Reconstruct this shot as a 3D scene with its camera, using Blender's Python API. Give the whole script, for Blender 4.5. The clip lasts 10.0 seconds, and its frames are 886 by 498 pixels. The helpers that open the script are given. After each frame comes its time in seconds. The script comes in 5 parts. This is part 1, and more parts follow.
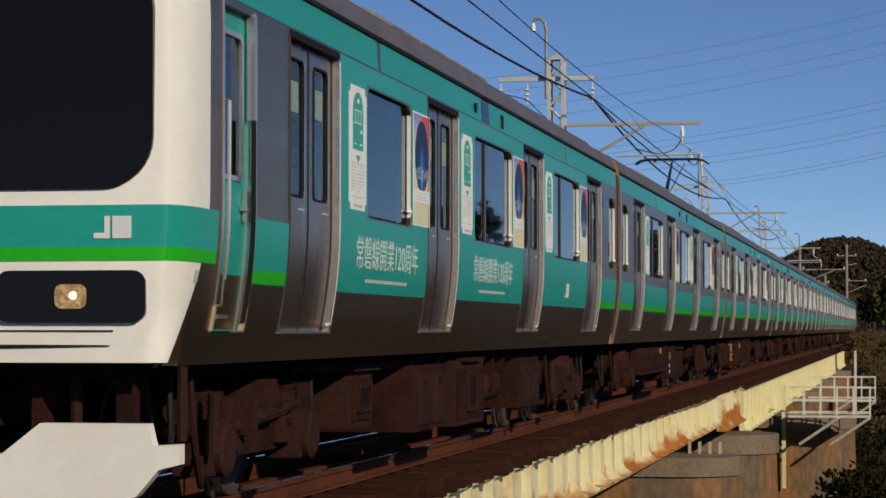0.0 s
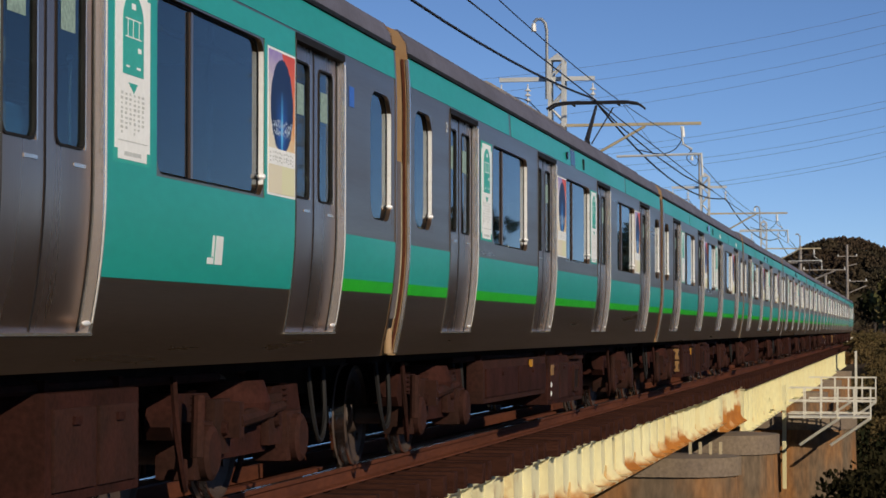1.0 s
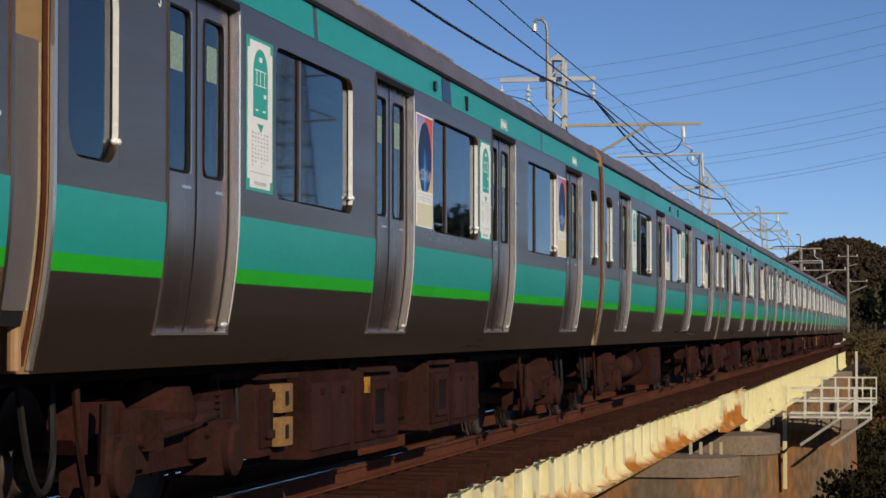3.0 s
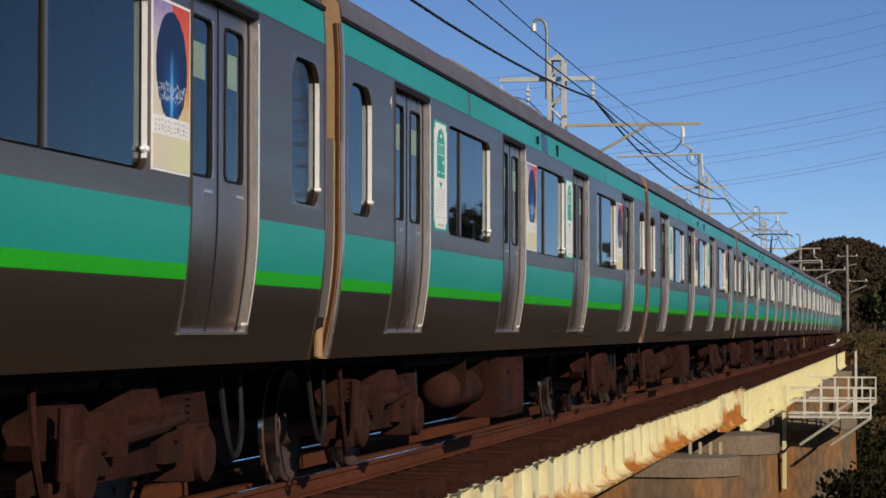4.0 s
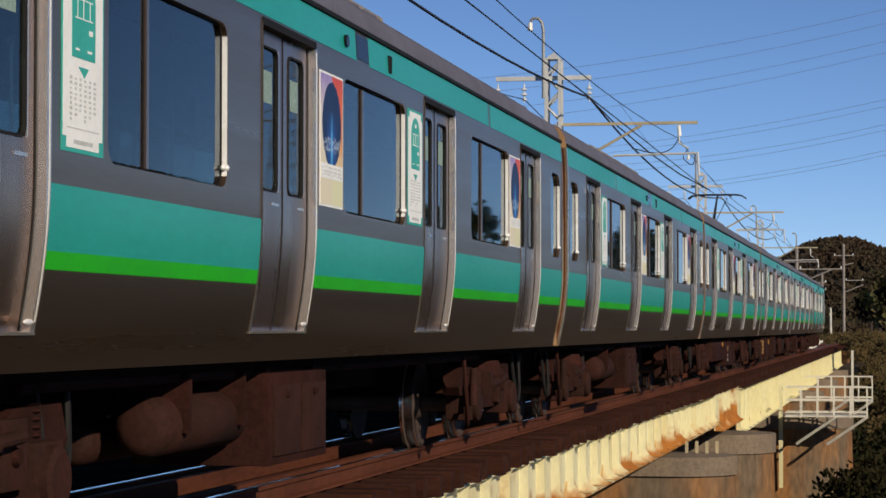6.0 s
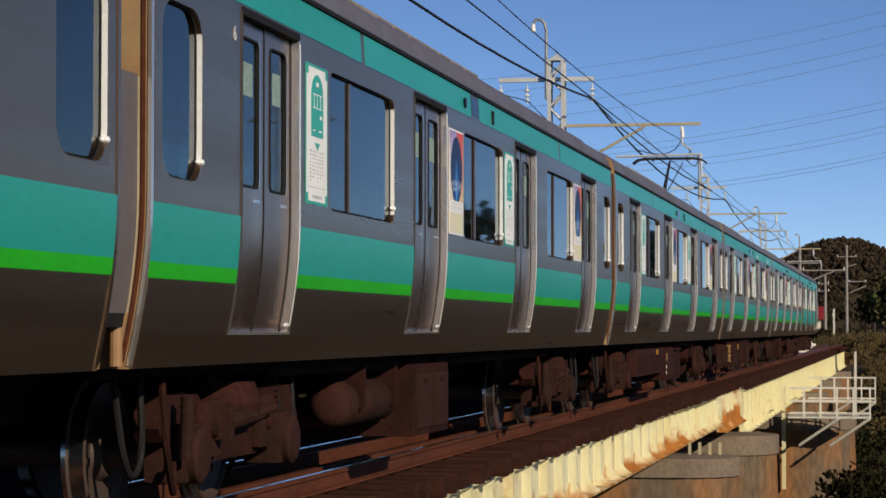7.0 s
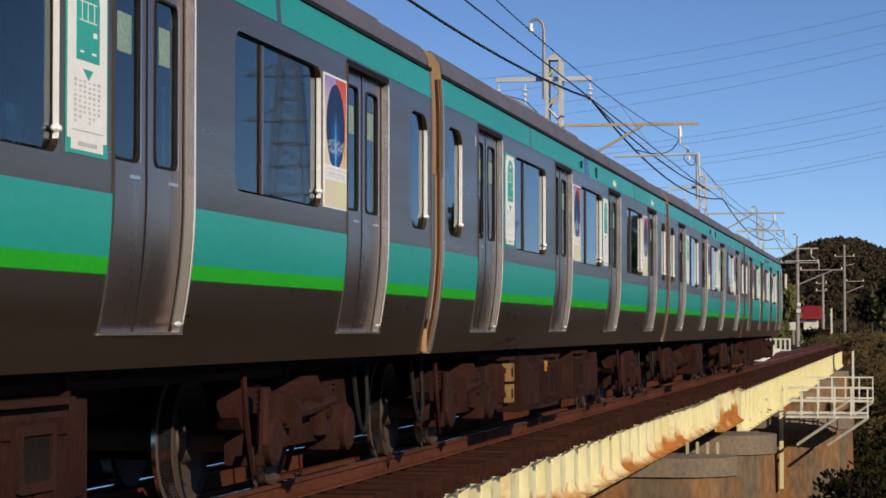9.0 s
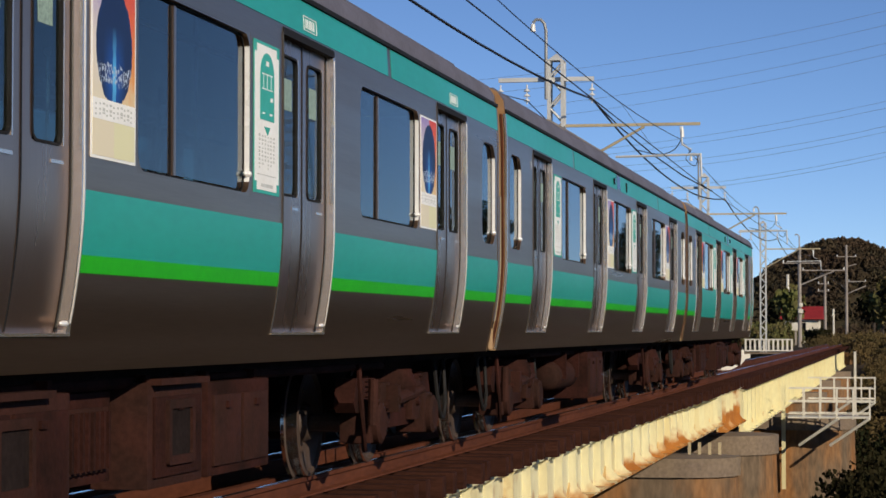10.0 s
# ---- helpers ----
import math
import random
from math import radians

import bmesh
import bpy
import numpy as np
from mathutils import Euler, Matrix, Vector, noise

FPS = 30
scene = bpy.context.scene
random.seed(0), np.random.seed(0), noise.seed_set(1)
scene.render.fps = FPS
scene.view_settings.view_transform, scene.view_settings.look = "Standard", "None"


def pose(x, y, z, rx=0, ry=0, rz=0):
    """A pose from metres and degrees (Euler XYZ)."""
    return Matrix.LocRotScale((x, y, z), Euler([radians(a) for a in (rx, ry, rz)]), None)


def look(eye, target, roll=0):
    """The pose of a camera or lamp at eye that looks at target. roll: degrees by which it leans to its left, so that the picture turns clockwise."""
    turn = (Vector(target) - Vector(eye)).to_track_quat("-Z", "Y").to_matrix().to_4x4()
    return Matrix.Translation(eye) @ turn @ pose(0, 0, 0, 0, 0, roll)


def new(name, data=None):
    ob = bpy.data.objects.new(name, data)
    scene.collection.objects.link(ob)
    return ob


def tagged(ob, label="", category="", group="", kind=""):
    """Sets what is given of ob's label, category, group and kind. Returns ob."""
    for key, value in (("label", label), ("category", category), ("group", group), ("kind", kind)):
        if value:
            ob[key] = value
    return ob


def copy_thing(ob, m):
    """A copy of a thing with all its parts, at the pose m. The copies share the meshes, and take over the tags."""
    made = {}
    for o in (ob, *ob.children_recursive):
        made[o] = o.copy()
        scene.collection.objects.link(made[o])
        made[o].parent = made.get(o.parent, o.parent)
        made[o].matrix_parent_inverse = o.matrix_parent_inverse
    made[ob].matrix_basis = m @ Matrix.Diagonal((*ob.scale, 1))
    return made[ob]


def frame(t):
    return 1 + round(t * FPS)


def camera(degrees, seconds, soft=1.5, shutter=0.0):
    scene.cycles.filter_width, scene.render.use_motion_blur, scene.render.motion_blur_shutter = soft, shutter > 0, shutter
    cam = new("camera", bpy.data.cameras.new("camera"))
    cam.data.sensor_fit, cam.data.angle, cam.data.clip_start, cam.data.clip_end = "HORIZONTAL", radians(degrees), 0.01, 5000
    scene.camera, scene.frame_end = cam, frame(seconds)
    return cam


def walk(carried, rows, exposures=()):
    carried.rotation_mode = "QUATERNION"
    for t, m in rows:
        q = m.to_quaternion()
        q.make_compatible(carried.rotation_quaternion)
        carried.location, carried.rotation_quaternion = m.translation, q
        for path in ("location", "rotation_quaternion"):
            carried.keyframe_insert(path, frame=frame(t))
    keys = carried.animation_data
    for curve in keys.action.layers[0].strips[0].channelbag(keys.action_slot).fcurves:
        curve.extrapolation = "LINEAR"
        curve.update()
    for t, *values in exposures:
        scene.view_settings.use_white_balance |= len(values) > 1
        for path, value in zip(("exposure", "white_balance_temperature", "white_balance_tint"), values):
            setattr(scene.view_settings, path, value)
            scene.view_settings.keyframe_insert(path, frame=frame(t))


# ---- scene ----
cam = camera(21.52, 10.0, soft=1.6, shutter=0.0)
# (seconds, sideways sway, tilt sway) in hundredths of a degree
SWAY = [(0, 2.1, 0), (0.5, 2.1, 0), (1.0, 3.5, 1), (1.5, 2.1, 1), (2.0, -0.7, 0), (2.8, 3, 1), (3.5, 7.6, 2), (4.0, 3.5, 1),
        (4.5, 2.1, 0), (5.0, -3.5, -1), (5.5, 3.5, 1), (5.7, -11, -3), (6.2, 1, 1), (6.8, 6.2, 3), (7.0, 2.1, 2), (7.5, 0, 0),
        (8.0, -0.7, 1), (8.5, -7.6, -2), (9.0, -3.5, 1), (9.5, 1.5, 2), (10.0, 1.5, 2)]
YAW, PITCH, ROLL, EYE = 11.04, 1.97, 0.0, 1.165
walk(cam, [(t, pose(0, 0, EYE, 90 + PITCH + v / 100, ROLL, YAW + h / 100)) for t, h, v in SWAY], [(0, -0.42), (0.5, -0.25), (1.0, -0.15), (2.0, -0.18), (3.5, -0.18), (5.5, -0.1), (7.5, -0.1), (9.0, -0.02), (10.0, 0.0)])

# ---- light ----
SUN_EL, SUN_AZ = 23.0, 134.0
world = bpy.data.worlds.new("sky")
scene.world = world
world.use_nodes = True
wn = world.node_tree.nodes
sky = wn.new("ShaderNodeTexSky")
sky.sky_type, sky.sun_disc = "NISHITA", False
sky.sun_elevation, sky.sun_rotation = radians(SUN_EL), radians(SUN_AZ)
sky.altitude = 300
sky.air_density, sky.dust_density, sky.ozone_density = 0.48, 0.0, 4.5
wn["Background"].inputs["Strength"].default_value = 0.103
deep = wn.new("ShaderNodeHueSaturation")
deep.inputs["Saturation"].default_value = 1.02
world.node_tree.links.new(sky.outputs[0], deep.inputs["Color"])
tint = wn.new("ShaderNodeMix")
tint.data_type, tint.blend_type = "RGBA", "MULTIPLY"
tint.inputs["Factor"].default_value = 1.0
tint.inputs[7].default_value = (1.08, 1.0, 0.985, 1)
world.node_tree.links.new(deep.outputs[0], tint.inputs[6])
world.node_tree.links.new(tint.outputs[2], wn["Background"].inputs["Color"])
sun_data = bpy.data.lights.new("sun", "SUN")
sun_data.energy, sun_data.angle, sun_data.color = 4.2, radians(0.53), (1.0, 0.86, 0.66)
sun = new("sun", sun_data)
to_sun = Vector((math.sin(radians(SUN_AZ)) * math.cos(radians(SUN_EL)), math.cos(radians(SUN_AZ)) * math.cos(radians(SUN_EL)), math.sin(radians(SUN_EL))))
sun.matrix_world = look(to_sun * 50, (0, 0, 0))


# ---- materials ----
def mat(name, color, rough=0.6, metal=0.0, vary=0.12, scale=3.0, grain=40.0, bump=0.1, stretch=(1, 1, 1), second=None, patch=0.5, emit=0.0, spec=0.5):
    """A surface with stains at one scale and grain at another; second: the colour of the stains."""
    m = bpy.data.materials.new(name)
    m.use_nodes = True
    n, l = m.node_tree.nodes, m.node_tree.links
    b = n["Principled BSDF"]
    tc = n.new("ShaderNodeTexCoord")
    mp = n.new("ShaderNodeMapping")
    mp.inputs["Scale"].default_value = stretch
    l.new(tc.outputs["Object"], mp.inputs["Vector"])
    info = n.new("ShaderNodeObjectInfo")
    add = n.new("ShaderNodeVectorMath")
    l.new(mp.outputs[0], add.inputs[0])
    mul = n.new("ShaderNodeMath")
    mul.operation = "MULTIPLY"
    mul.inputs[1].default_value = 37.0
    l.new(info.outputs["Random"], mul.inputs[0])
    l.new(mul.outputs[0], add.inputs[1])
    big, fine = n.new("ShaderNodeTexNoise"), n.new("ShaderNodeTexNoise")
    big.inputs["Scale"].default_value, big.inputs["Detail"].default_value = scale, 6
    fine.inputs["Scale"].default_value, fine.inputs["Detail"].default_value = grain, 4
    l.new(add.outputs[0], big.inputs["Vector"])
    l.new(add.outputs[0], fine.inputs["Vector"])
    ramp = n.new("ShaderNodeValToRGB")
    ramp.color_ramp.elements[0].position, ramp.color_ramp.elements[1].position = patch - 0.15, patch + 0.2
    dark = second or tuple(c * (1 - vary * 2) for c in color)
    ramp.color_ramp.elements[0].color = (*color, 1)
    ramp.color_ramp.elements[1].color = (*dark, 1)
    l.new(big.outputs["Fac"], ramp.inputs[0])
    mix = n.new("ShaderNodeMix")
    mix.data_type, mix.blend_type = "RGBA", "MULTIPLY"
    mix.inputs["Factor"].default_value = min(1.0, vary * 3)
    l.new(ramp.outputs[0], mix.inputs[6])
    r2 = n.new("ShaderNodeMapRange")
    r2.inputs[1].default_value, r2.inputs[2].default_value, r2.inputs[3].default_value, r2.inputs[4].default_value = 0.3, 0.7, 0.6, 1.25
    l.new(fine.outputs["Fac"], r2.inputs[0])
    l.new(r2.outputs[0], mix.inputs[7])
    l.new(mix.outputs[2], b.inputs["Base Color"])
    rr = n.new("ShaderNodeMapRange")
    rr.inputs[3].default_value, rr.inputs[4].default_value = max(0.02, rough - 0.1), min(1, rough + 0.12)
    l.new(big.outputs["Fac"], rr.inputs[0])
    l.new(rr.outputs[0], b.inputs["Roughness"])
    b.inputs["Metallic"].default_value = metal
    b.inputs["Specular IOR Level"].default_value = spec
    if bump:
        bp = n.new("ShaderNodeBump")
        bp.inputs["Strength"].default_value, bp.inputs["Distance"].default_value = bump, 0.01
        l.new(fine.outputs["Fac"], bp.inputs["Height"])
        l.new(bp.outputs[0], b.inputs["Normal"])
    if emit:
        b.inputs["Emission Color"].default_value, b.inputs["Emission Strength"].default_value = (*color, 1), emit
    return m


def glass_mat(name, color, rough=0.02):
    m = bpy.data.materials.new(name)
    m.use_nodes = True
    b = m.node_tree.nodes["Principled BSDF"]
    b.inputs["Base Color"].default_value = (*color, 1)
    b.inputs["Roughness"].default_value = rough
    b.inputs["Transmission Weight"].default_value = 1.0
    b.inputs["IOR"].default_value = 1.5
    b.inputs["Specular IOR Level"].default_value = 0.34
    return m


STEEL = mat("brushed_stainless_steel", (0.39, 0.25, 0.155), 0.3, 0.95, 0.05, 1.2, 25, 0.012, (4, 0.15, 4))
DOOR_STEEL = mat("door_stainless_steel", (0.42, 0.285, 0.215), 0.27, 0.93, 0.035, 0.9, 22, 0.01, (3, 3, 0.15))
CHROME = mat("bright_steel", (0.7, 0.66, 0.61), 0.2, 0.8, 0.04, 4, 40, 0.02)
JAMB_LIT = mat("sunlit_jamb_pale", (0.86, 0.82, 0.76), 0.35, 0.5, 0.03, 4, 40, 0)
# window reveal with its sunlit brightness put into the colour
REVEAL_LIT = mat("sunlit_reveal_white", (0.93, 0.92, 0.9), 0.25, 0.1, 0.03, 4, 40, 0)
# near-black that carries the deep shade below the car floor in its colour
UNDERSHADE = mat("undershade_black", (0.02, 0.014, 0.013), 0.9, 0.0, 0.2, 2.5, 30, 0.15, spec=0.05)
FAR_DECK = mat("creosoted_deck_timber", (0.022, 0.017, 0.014), 0.95, 0.0, 0.3, 1.5, 20, 0.2, spec=0.0)
# near-white for the beads that stand in for sun glints on the steel
GLINT = mat("sun_glint_white", (1.0, 0.98, 0.95), 0.42, 0.35, 0.0, 4, 40, 0, spec=1.0)
SIGNBLUE = mat("blue_pictogram", (0.03, 0.12, 0.5), 0.4, 0, 0.03, 4, 40, 0)
TEAL = mat("emerald_teal_film", (0.014, 0.34, 0.285), 0.33, 0, 0.06, 0.8, 18, 0.02, (1, 0.3, 1))
GREEN = mat("leaf_green_film", (0.018, 0.46, 0.004), 0.35, 0, 0.06, 0.8, 18, 0.02)
WHITE = mat("white_paint", (0.9, 0.88, 0.82), 0.35, 0, 0.03, 1.5, 12, 0.02, second=(0.84, 0.8, 0.72), patch=0.58)
ROOF = mat("grey_roof_coat", (0.13, 0.125, 0.16), 0.65, 0.0, 0.12, 1.2, 20, 0.1)
ROOFDIRTY = mat("dusty_roof_unit", (0.3, 0.26, 0.22), 0.7, 0.0, 0.2, 2, 20, 0.1)
RUBBER = mat("black_rubber", (0.014, 0.013, 0.013), 0.7, 0, 0.1, 5, 60, 0.05, spec=0.2)
BLACKGLASS = mat("black_gloss_panel", (0.008, 0.007, 0.008), 0.1, 0, 0.02, 3, 10, 0, spec=0.2)
GLASS = glass_mat("tinted_glass", (0.2, 0.31, 0.3))
UNDER = mat("brake_dust_brown", (0.041, 0.0138, 0.0105), 0.85, 0.0, 0.22, 2.5, 30, 0.25, second=(0.018, 0.008, 0.006), spec=0.08)
UNDERGREY = mat("dusty_grey_box", (0.045, 0.0172, 0.0128), 0.8, 0.0, 0.2, 2.5, 30, 0.2, second=(0.025, 0.013, 0.01), spec=0.08)
WHEEL = mat("wheel_steel", (0.07, 0.045, 0.035), 0.7, 0.1, 0.15, 4, 40, 0.1)
TREAD = mat("polished_tread", (0.7, 0.68, 0.66), 0.2, 1.0, 0.04, 4, 40, 0)
INTERIOR = mat("interior_panel", (0.55, 0.55, 0.52), 0.6, 0, 0.06, 2, 20, 0.02)
SEAT = mat("seat_moquette", (0.06, 0.2, 0.17), 0.9, 0, 0.15, 4, 90, 0.2)
BELLOWS = mat("gangway_bellows", (0.06, 0.055, 0.05), 0.8, 0, 0.15, 4, 40, 0.2)
PAPER = mat("poster_paper", (0.88, 0.89, 0.88), 0.5, 0, 0.04, 4, 30, 0)
PRINT = mat("printed_teal", (0.04, 0.4, 0.34), 0.5, 0, 0.05, 6, 40, 0)
PRINTPALE = mat("pale_film_lettering", (0.66, 0.78, 0.74), 0.4, 0, 0.04, 8, 40, 0)
PRINTGREY = mat("printed_grey", (0.6, 0.62, 0.6), 0.5, 0, 0.12, 30, 90, 0)
STICKER = mat("pale_green_sticker", (0.3, 0.42, 0.36), 0.5, 0, 0.2, 40, 120, 0)
WHITEFILM = mat("white_film", (0.8, 0.82, 0.8), 0.4, 0, 0.03, 4, 40, 0)
LENS = mat("headlamp_lens", (0.95, 0.62, 0.3), 0.2, 0.4, 0.3, 22, 45, 0.5, second=(0.4, 0.2, 0.08), emit=0.12)
PYLON = mat("pylon_steel", (0.3, 0.31, 0.32), 0.6, 0.3, 0.1, 1, 20, 0)
AMBER = mat("amber_plate", (0.5, 0.24, 0.02), 0.5, 0, 0.15, 8, 40, 0)
TANPANEL = mat("ochre_panel", (0.3, 0.16, 0.05), 0.7, 0, 0.2, 4, 40, 0.1)
LAMP = mat("headlamp_glow", (1.0, 0.86, 0.6), 0.3, 0, 0.02, 4, 40, 0, emit=2.0)
RAIL = mat("rusty_rail", (0.115, 0.038, 0.02), 0.75, 0.0, 0.2, 1.5, 25, 0.2, (1, 0.2, 1), second=(0.07, 0.024, 0.014), spec=0.08)
RAILTOP = mat("polished_rail_head", (0.75, 0.75, 0.78), 0.18, 1.0, 0.05, 2, 30, 0)
SLEEPER = mat("creosoted_timber", (0.05, 0.019, 0.0125), 0.9, 0, 0.25, 3, 30, 0.4, (0.4, 3, 3), spec=0.08)
CREAM = mat("cream_bridge_paint", (0.7, 0.66, 0.41), 0.55, 0, 0.07, 0.7, 14, 0.08, (1, 1, 0.35), second=(0.66, 0.57, 0.3), patch=0.6)
RUSTCREAM = mat("rusted_bridge_paint", (0.76, 0.58, 0.26), 0.7, 0, 0.22, 1.6, 14, 0.2, (1, 1, 0.4), second=(0.34, 0.13, 0.03), patch=0.5)
CONCRETE = mat("weathered_concrete", (0.135, 0.095, 0.06), 0.9, 0, 0.3, 0.8, 9, 0.35, (1, 1, 0.3), second=(0.36, 0.14, 0.025), patch=0.54)
CONCRETECAP = mat("grey_concrete_cap", (0.22, 0.165, 0.11), 0.9, 0, 0.2, 1.0, 14, 0.3, second=(0.17, 0.13, 0.1))
ENDWALL = mat("weathered_end_plate", (0.38, 0.25, 0.13), 0.5, 0.1, 0.08, 1.5, 14, 0.02, second=(0.3, 0.15, 0.06), patch=0.56)
FLAP = mat("grey_fall_guard", (0.16, 0.135, 0.13), 0.5, 0.2, 0.06, 3, 30, 0.05)
FENCE = mat("white_fence_paint", (0.72, 0.69, 0.6), 0.5, 0, 0.1, 3, 30, 0.05)
MASTSTEEL = mat("galvanised_mast", (0.62, 0.63, 0.62), 0.55, 0.2, 0.08, 2, 30, 0.05)
BEAM = mat("pale_ochre_beam", (0.5, 0.42, 0.27), 0.6, 0.1, 0.12, 2, 30, 0.05)
POLE = mat("concrete_pole", (0.33, 0.29, 0.26), 0.85, 0, 0.1, 1, 30, 0.1)
WIRE = mat("cable", (0.03, 0.03, 0.035), 0.6, 0.3, 0.1, 2, 30, 0)
FARWIRE = mat("far_cable", (0.16, 0.22, 0.32), 0.6, 0.3, 0.05, 2, 30, 0)
PORCELAIN = mat("porcelain", (0.7, 0.7, 0.68), 0.25, 0, 0.05, 4, 30, 0)
LEAF = mat("dark_foliage", (0.016, 0.02, 0.008), 0.85, 0, 0.3, 0.25, 2, 0.2, second=(0.024, 0.019, 0.008), spec=0.08)
# autumn tones, with the haze of distance mixed in as a lighter brown
HILLLEAF = mat("hazy_autumn_woods", (0.052, 0.044, 0.026), 0.9, 0, 0.3, 0.12, 1.2, 0.1, second=(0.07, 0.044, 0.03), spec=0.08)
LEAF_LIGHT = mat("autumn_foliage", (0.11, 0.125, 0.025), 0.8, 0, 0.3, 0.4, 3, 0.2, second=(0.09, 0.055, 0.02))
DRYGRASS = mat("dry_grass", (0.13, 0.09, 0.04), 0.9, 0, 0.16, 0.6, 6, 0.2, second=(0.085, 0.07, 0.03), spec=0.1)
GROUND = mat("scrub_ground", (0.062, 0.046, 0.04), 0.95, 0, 0.3, 0.25, 3, 0.4, second=(0.03, 0.03, 0.015), spec=0.08)
BARK = mat("bark", (0.06, 0.045, 0.035), 0.9, 0, 0.2, 3, 30, 0.4)
REDROOF = mat("red_roof", (0.3, 0.02, 0.02), 0.6, 0, 0.1, 2, 20, 0.1)
PLASTER = mat("pale_plaster", (0.7, 0.66, 0.56), 0.8, 0, 0.08, 2, 20, 0.1)


def art_mat():
    """The printed picture: an orange and violet sky round a blue oval night scene, over a cream foot."""
    m = bpy.data.materials.new("printed_picture")
    m.use_nodes = True
    n, l = m.node_tree.nodes, m.node_tree.links
    b = n["Principled BSDF"]
    b.inputs["Roughness"].default_value = 0.45
    tc = n.new("ShaderNodeTexCoord")
    sep = n.new("ShaderNodeSeparateXYZ")
    l.new(tc.outputs["Generated"], sep.inputs[0])

    def math_node(op, a, c):
        q = n.new("ShaderNodeMath")
        q.operation = op
        for i, v in enumerate((a, c)):
            if isinstance(v, (int, float)):
                q.inputs[i].default_value = v
            else:
                l.new(v, q.inputs[i])
        return q.outputs[0]

    def mixed(f, a, c):
        q = n.new("ShaderNodeMix")
        q.data_type = "RGBA"
        l.new(f, q.inputs["Factor"])
        for i, v in ((6, a), (7, c)):
            if isinstance(v, tuple):
                q.inputs[i].default_value = (*v, 1)
            else:
                l.new(v, q.inputs[i])
        return q.outputs[2]

    y, z = sep.outputs[1], sep.outputs[2]
    nz = n.new("ShaderNodeTexNoise")
    nz.inputs["Scale"].default_value, nz.inputs["Detail"].default_value = 14, 7
    l.new(tc.outputs["Generated"], nz.inputs["Vector"])
    wob = math_node("MULTIPLY", math_node("SUBTRACT", nz.outputs["Fac"], 0.5), 0.25)
    side = math_node("GREATER_THAN", math_node("ADD", y, wob), 0.5)
    warm = n.new("ShaderNodeValToRGB")
    e = warm.color_ramp.elements
    e[0].position, e[0].color = 0.22, (0.74, 0.72, 0.45, 1)
    e[1].position, e[1].color = 1.0, (0.62, 0.06, 0.03, 1)
    q = e.new(0.5)
    q.color = (0.75, 0.3, 0.06, 1)
    q = e.new(0.8)
    q.color = (0.72, 0.12, 0.03, 1)
    cool = n.new("ShaderNodeValToRGB")
    e = cool.color_ramp.elements
    e[0].position, e[0].color = 0.25, (0.75, 0.68, 0.5, 1)
    e[1].position, e[1].color = 1.0, (0.3, 0.22, 0.5, 1)
    q = e.new(0.65)
    q.color = (0.72, 0.66, 0.6, 1)
    zz = math_node("ADD", z, wob)
    l.new(zz, warm.inputs[0])
    l.new(zz, cool.inputs[0])
    back = mixed(side, cool.outputs[0], warm.outputs[0])
    dy = math_node("DIVIDE", math_node("SUBTRACT", y, 0.5), 0.43)
    dz = math_node("DIVIDE", math_node("SUBTRACT", z, 0.62), 0.33)
    r = math_node("ADD", math_node("MULTIPLY", dy, dy), math_node("MULTIPLY", dz, dz))
    oval = math_node("LESS_THAN", math_node("ADD", r, wob), 1.0)
    fine = n.new("ShaderNodeTexNoise")
    fine.inputs["Scale"].default_value, fine.inputs["Detail"].default_value = 34, 4
    l.new(tc.outputs["Generated"], fine.inputs["Vector"])
    away = math_node("ABSOLUTE", math_node("ADD", dy, math_node("MULTIPLY", wob, 0.5)), 0)
    low = math_node("SUBTRACT", 1.0, math_node("MULTIPLY", math_node("ABSOLUTE", math_node("SUBTRACT", z, 0.44), 0), 3.4))
    beam = math_node("MAXIMUM", math_node("MULTIPLY", math_node("SUBTRACT", 1.0, math_node("MULTIPLY", away, 1.6)), low), 0.0)
    core = math_node("MULTIPLY", math_node("LESS_THAN", away, 0.09), math_node("MAXIMUM", low, 0.0))
    band = math_node("LESS_THAN", math_node("ABSOLUTE", math_node("ADD", math_node("SUBTRACT", z, 0.46), math_node("MULTIPLY", wob, 0.5)), 0), 0.05)
    city = math_node("MULTIPLY", band, math_node("GREATER_THAN", fine.outputs["Fac"], 0.53))
    blue = mixed(beam, (0.006, 0.016, 0.07), (0.012, 0.11, 0.5))
    blue = mixed(core, blue, (0.1, 0.45, 0.8))
    blue = mixed(city, blue, (0.42, 0.5, 0.6))
    full = mixed(oval, back, blue)
    l.new(full, b.inputs["Base Color"])
    return m


ART = art_mat()


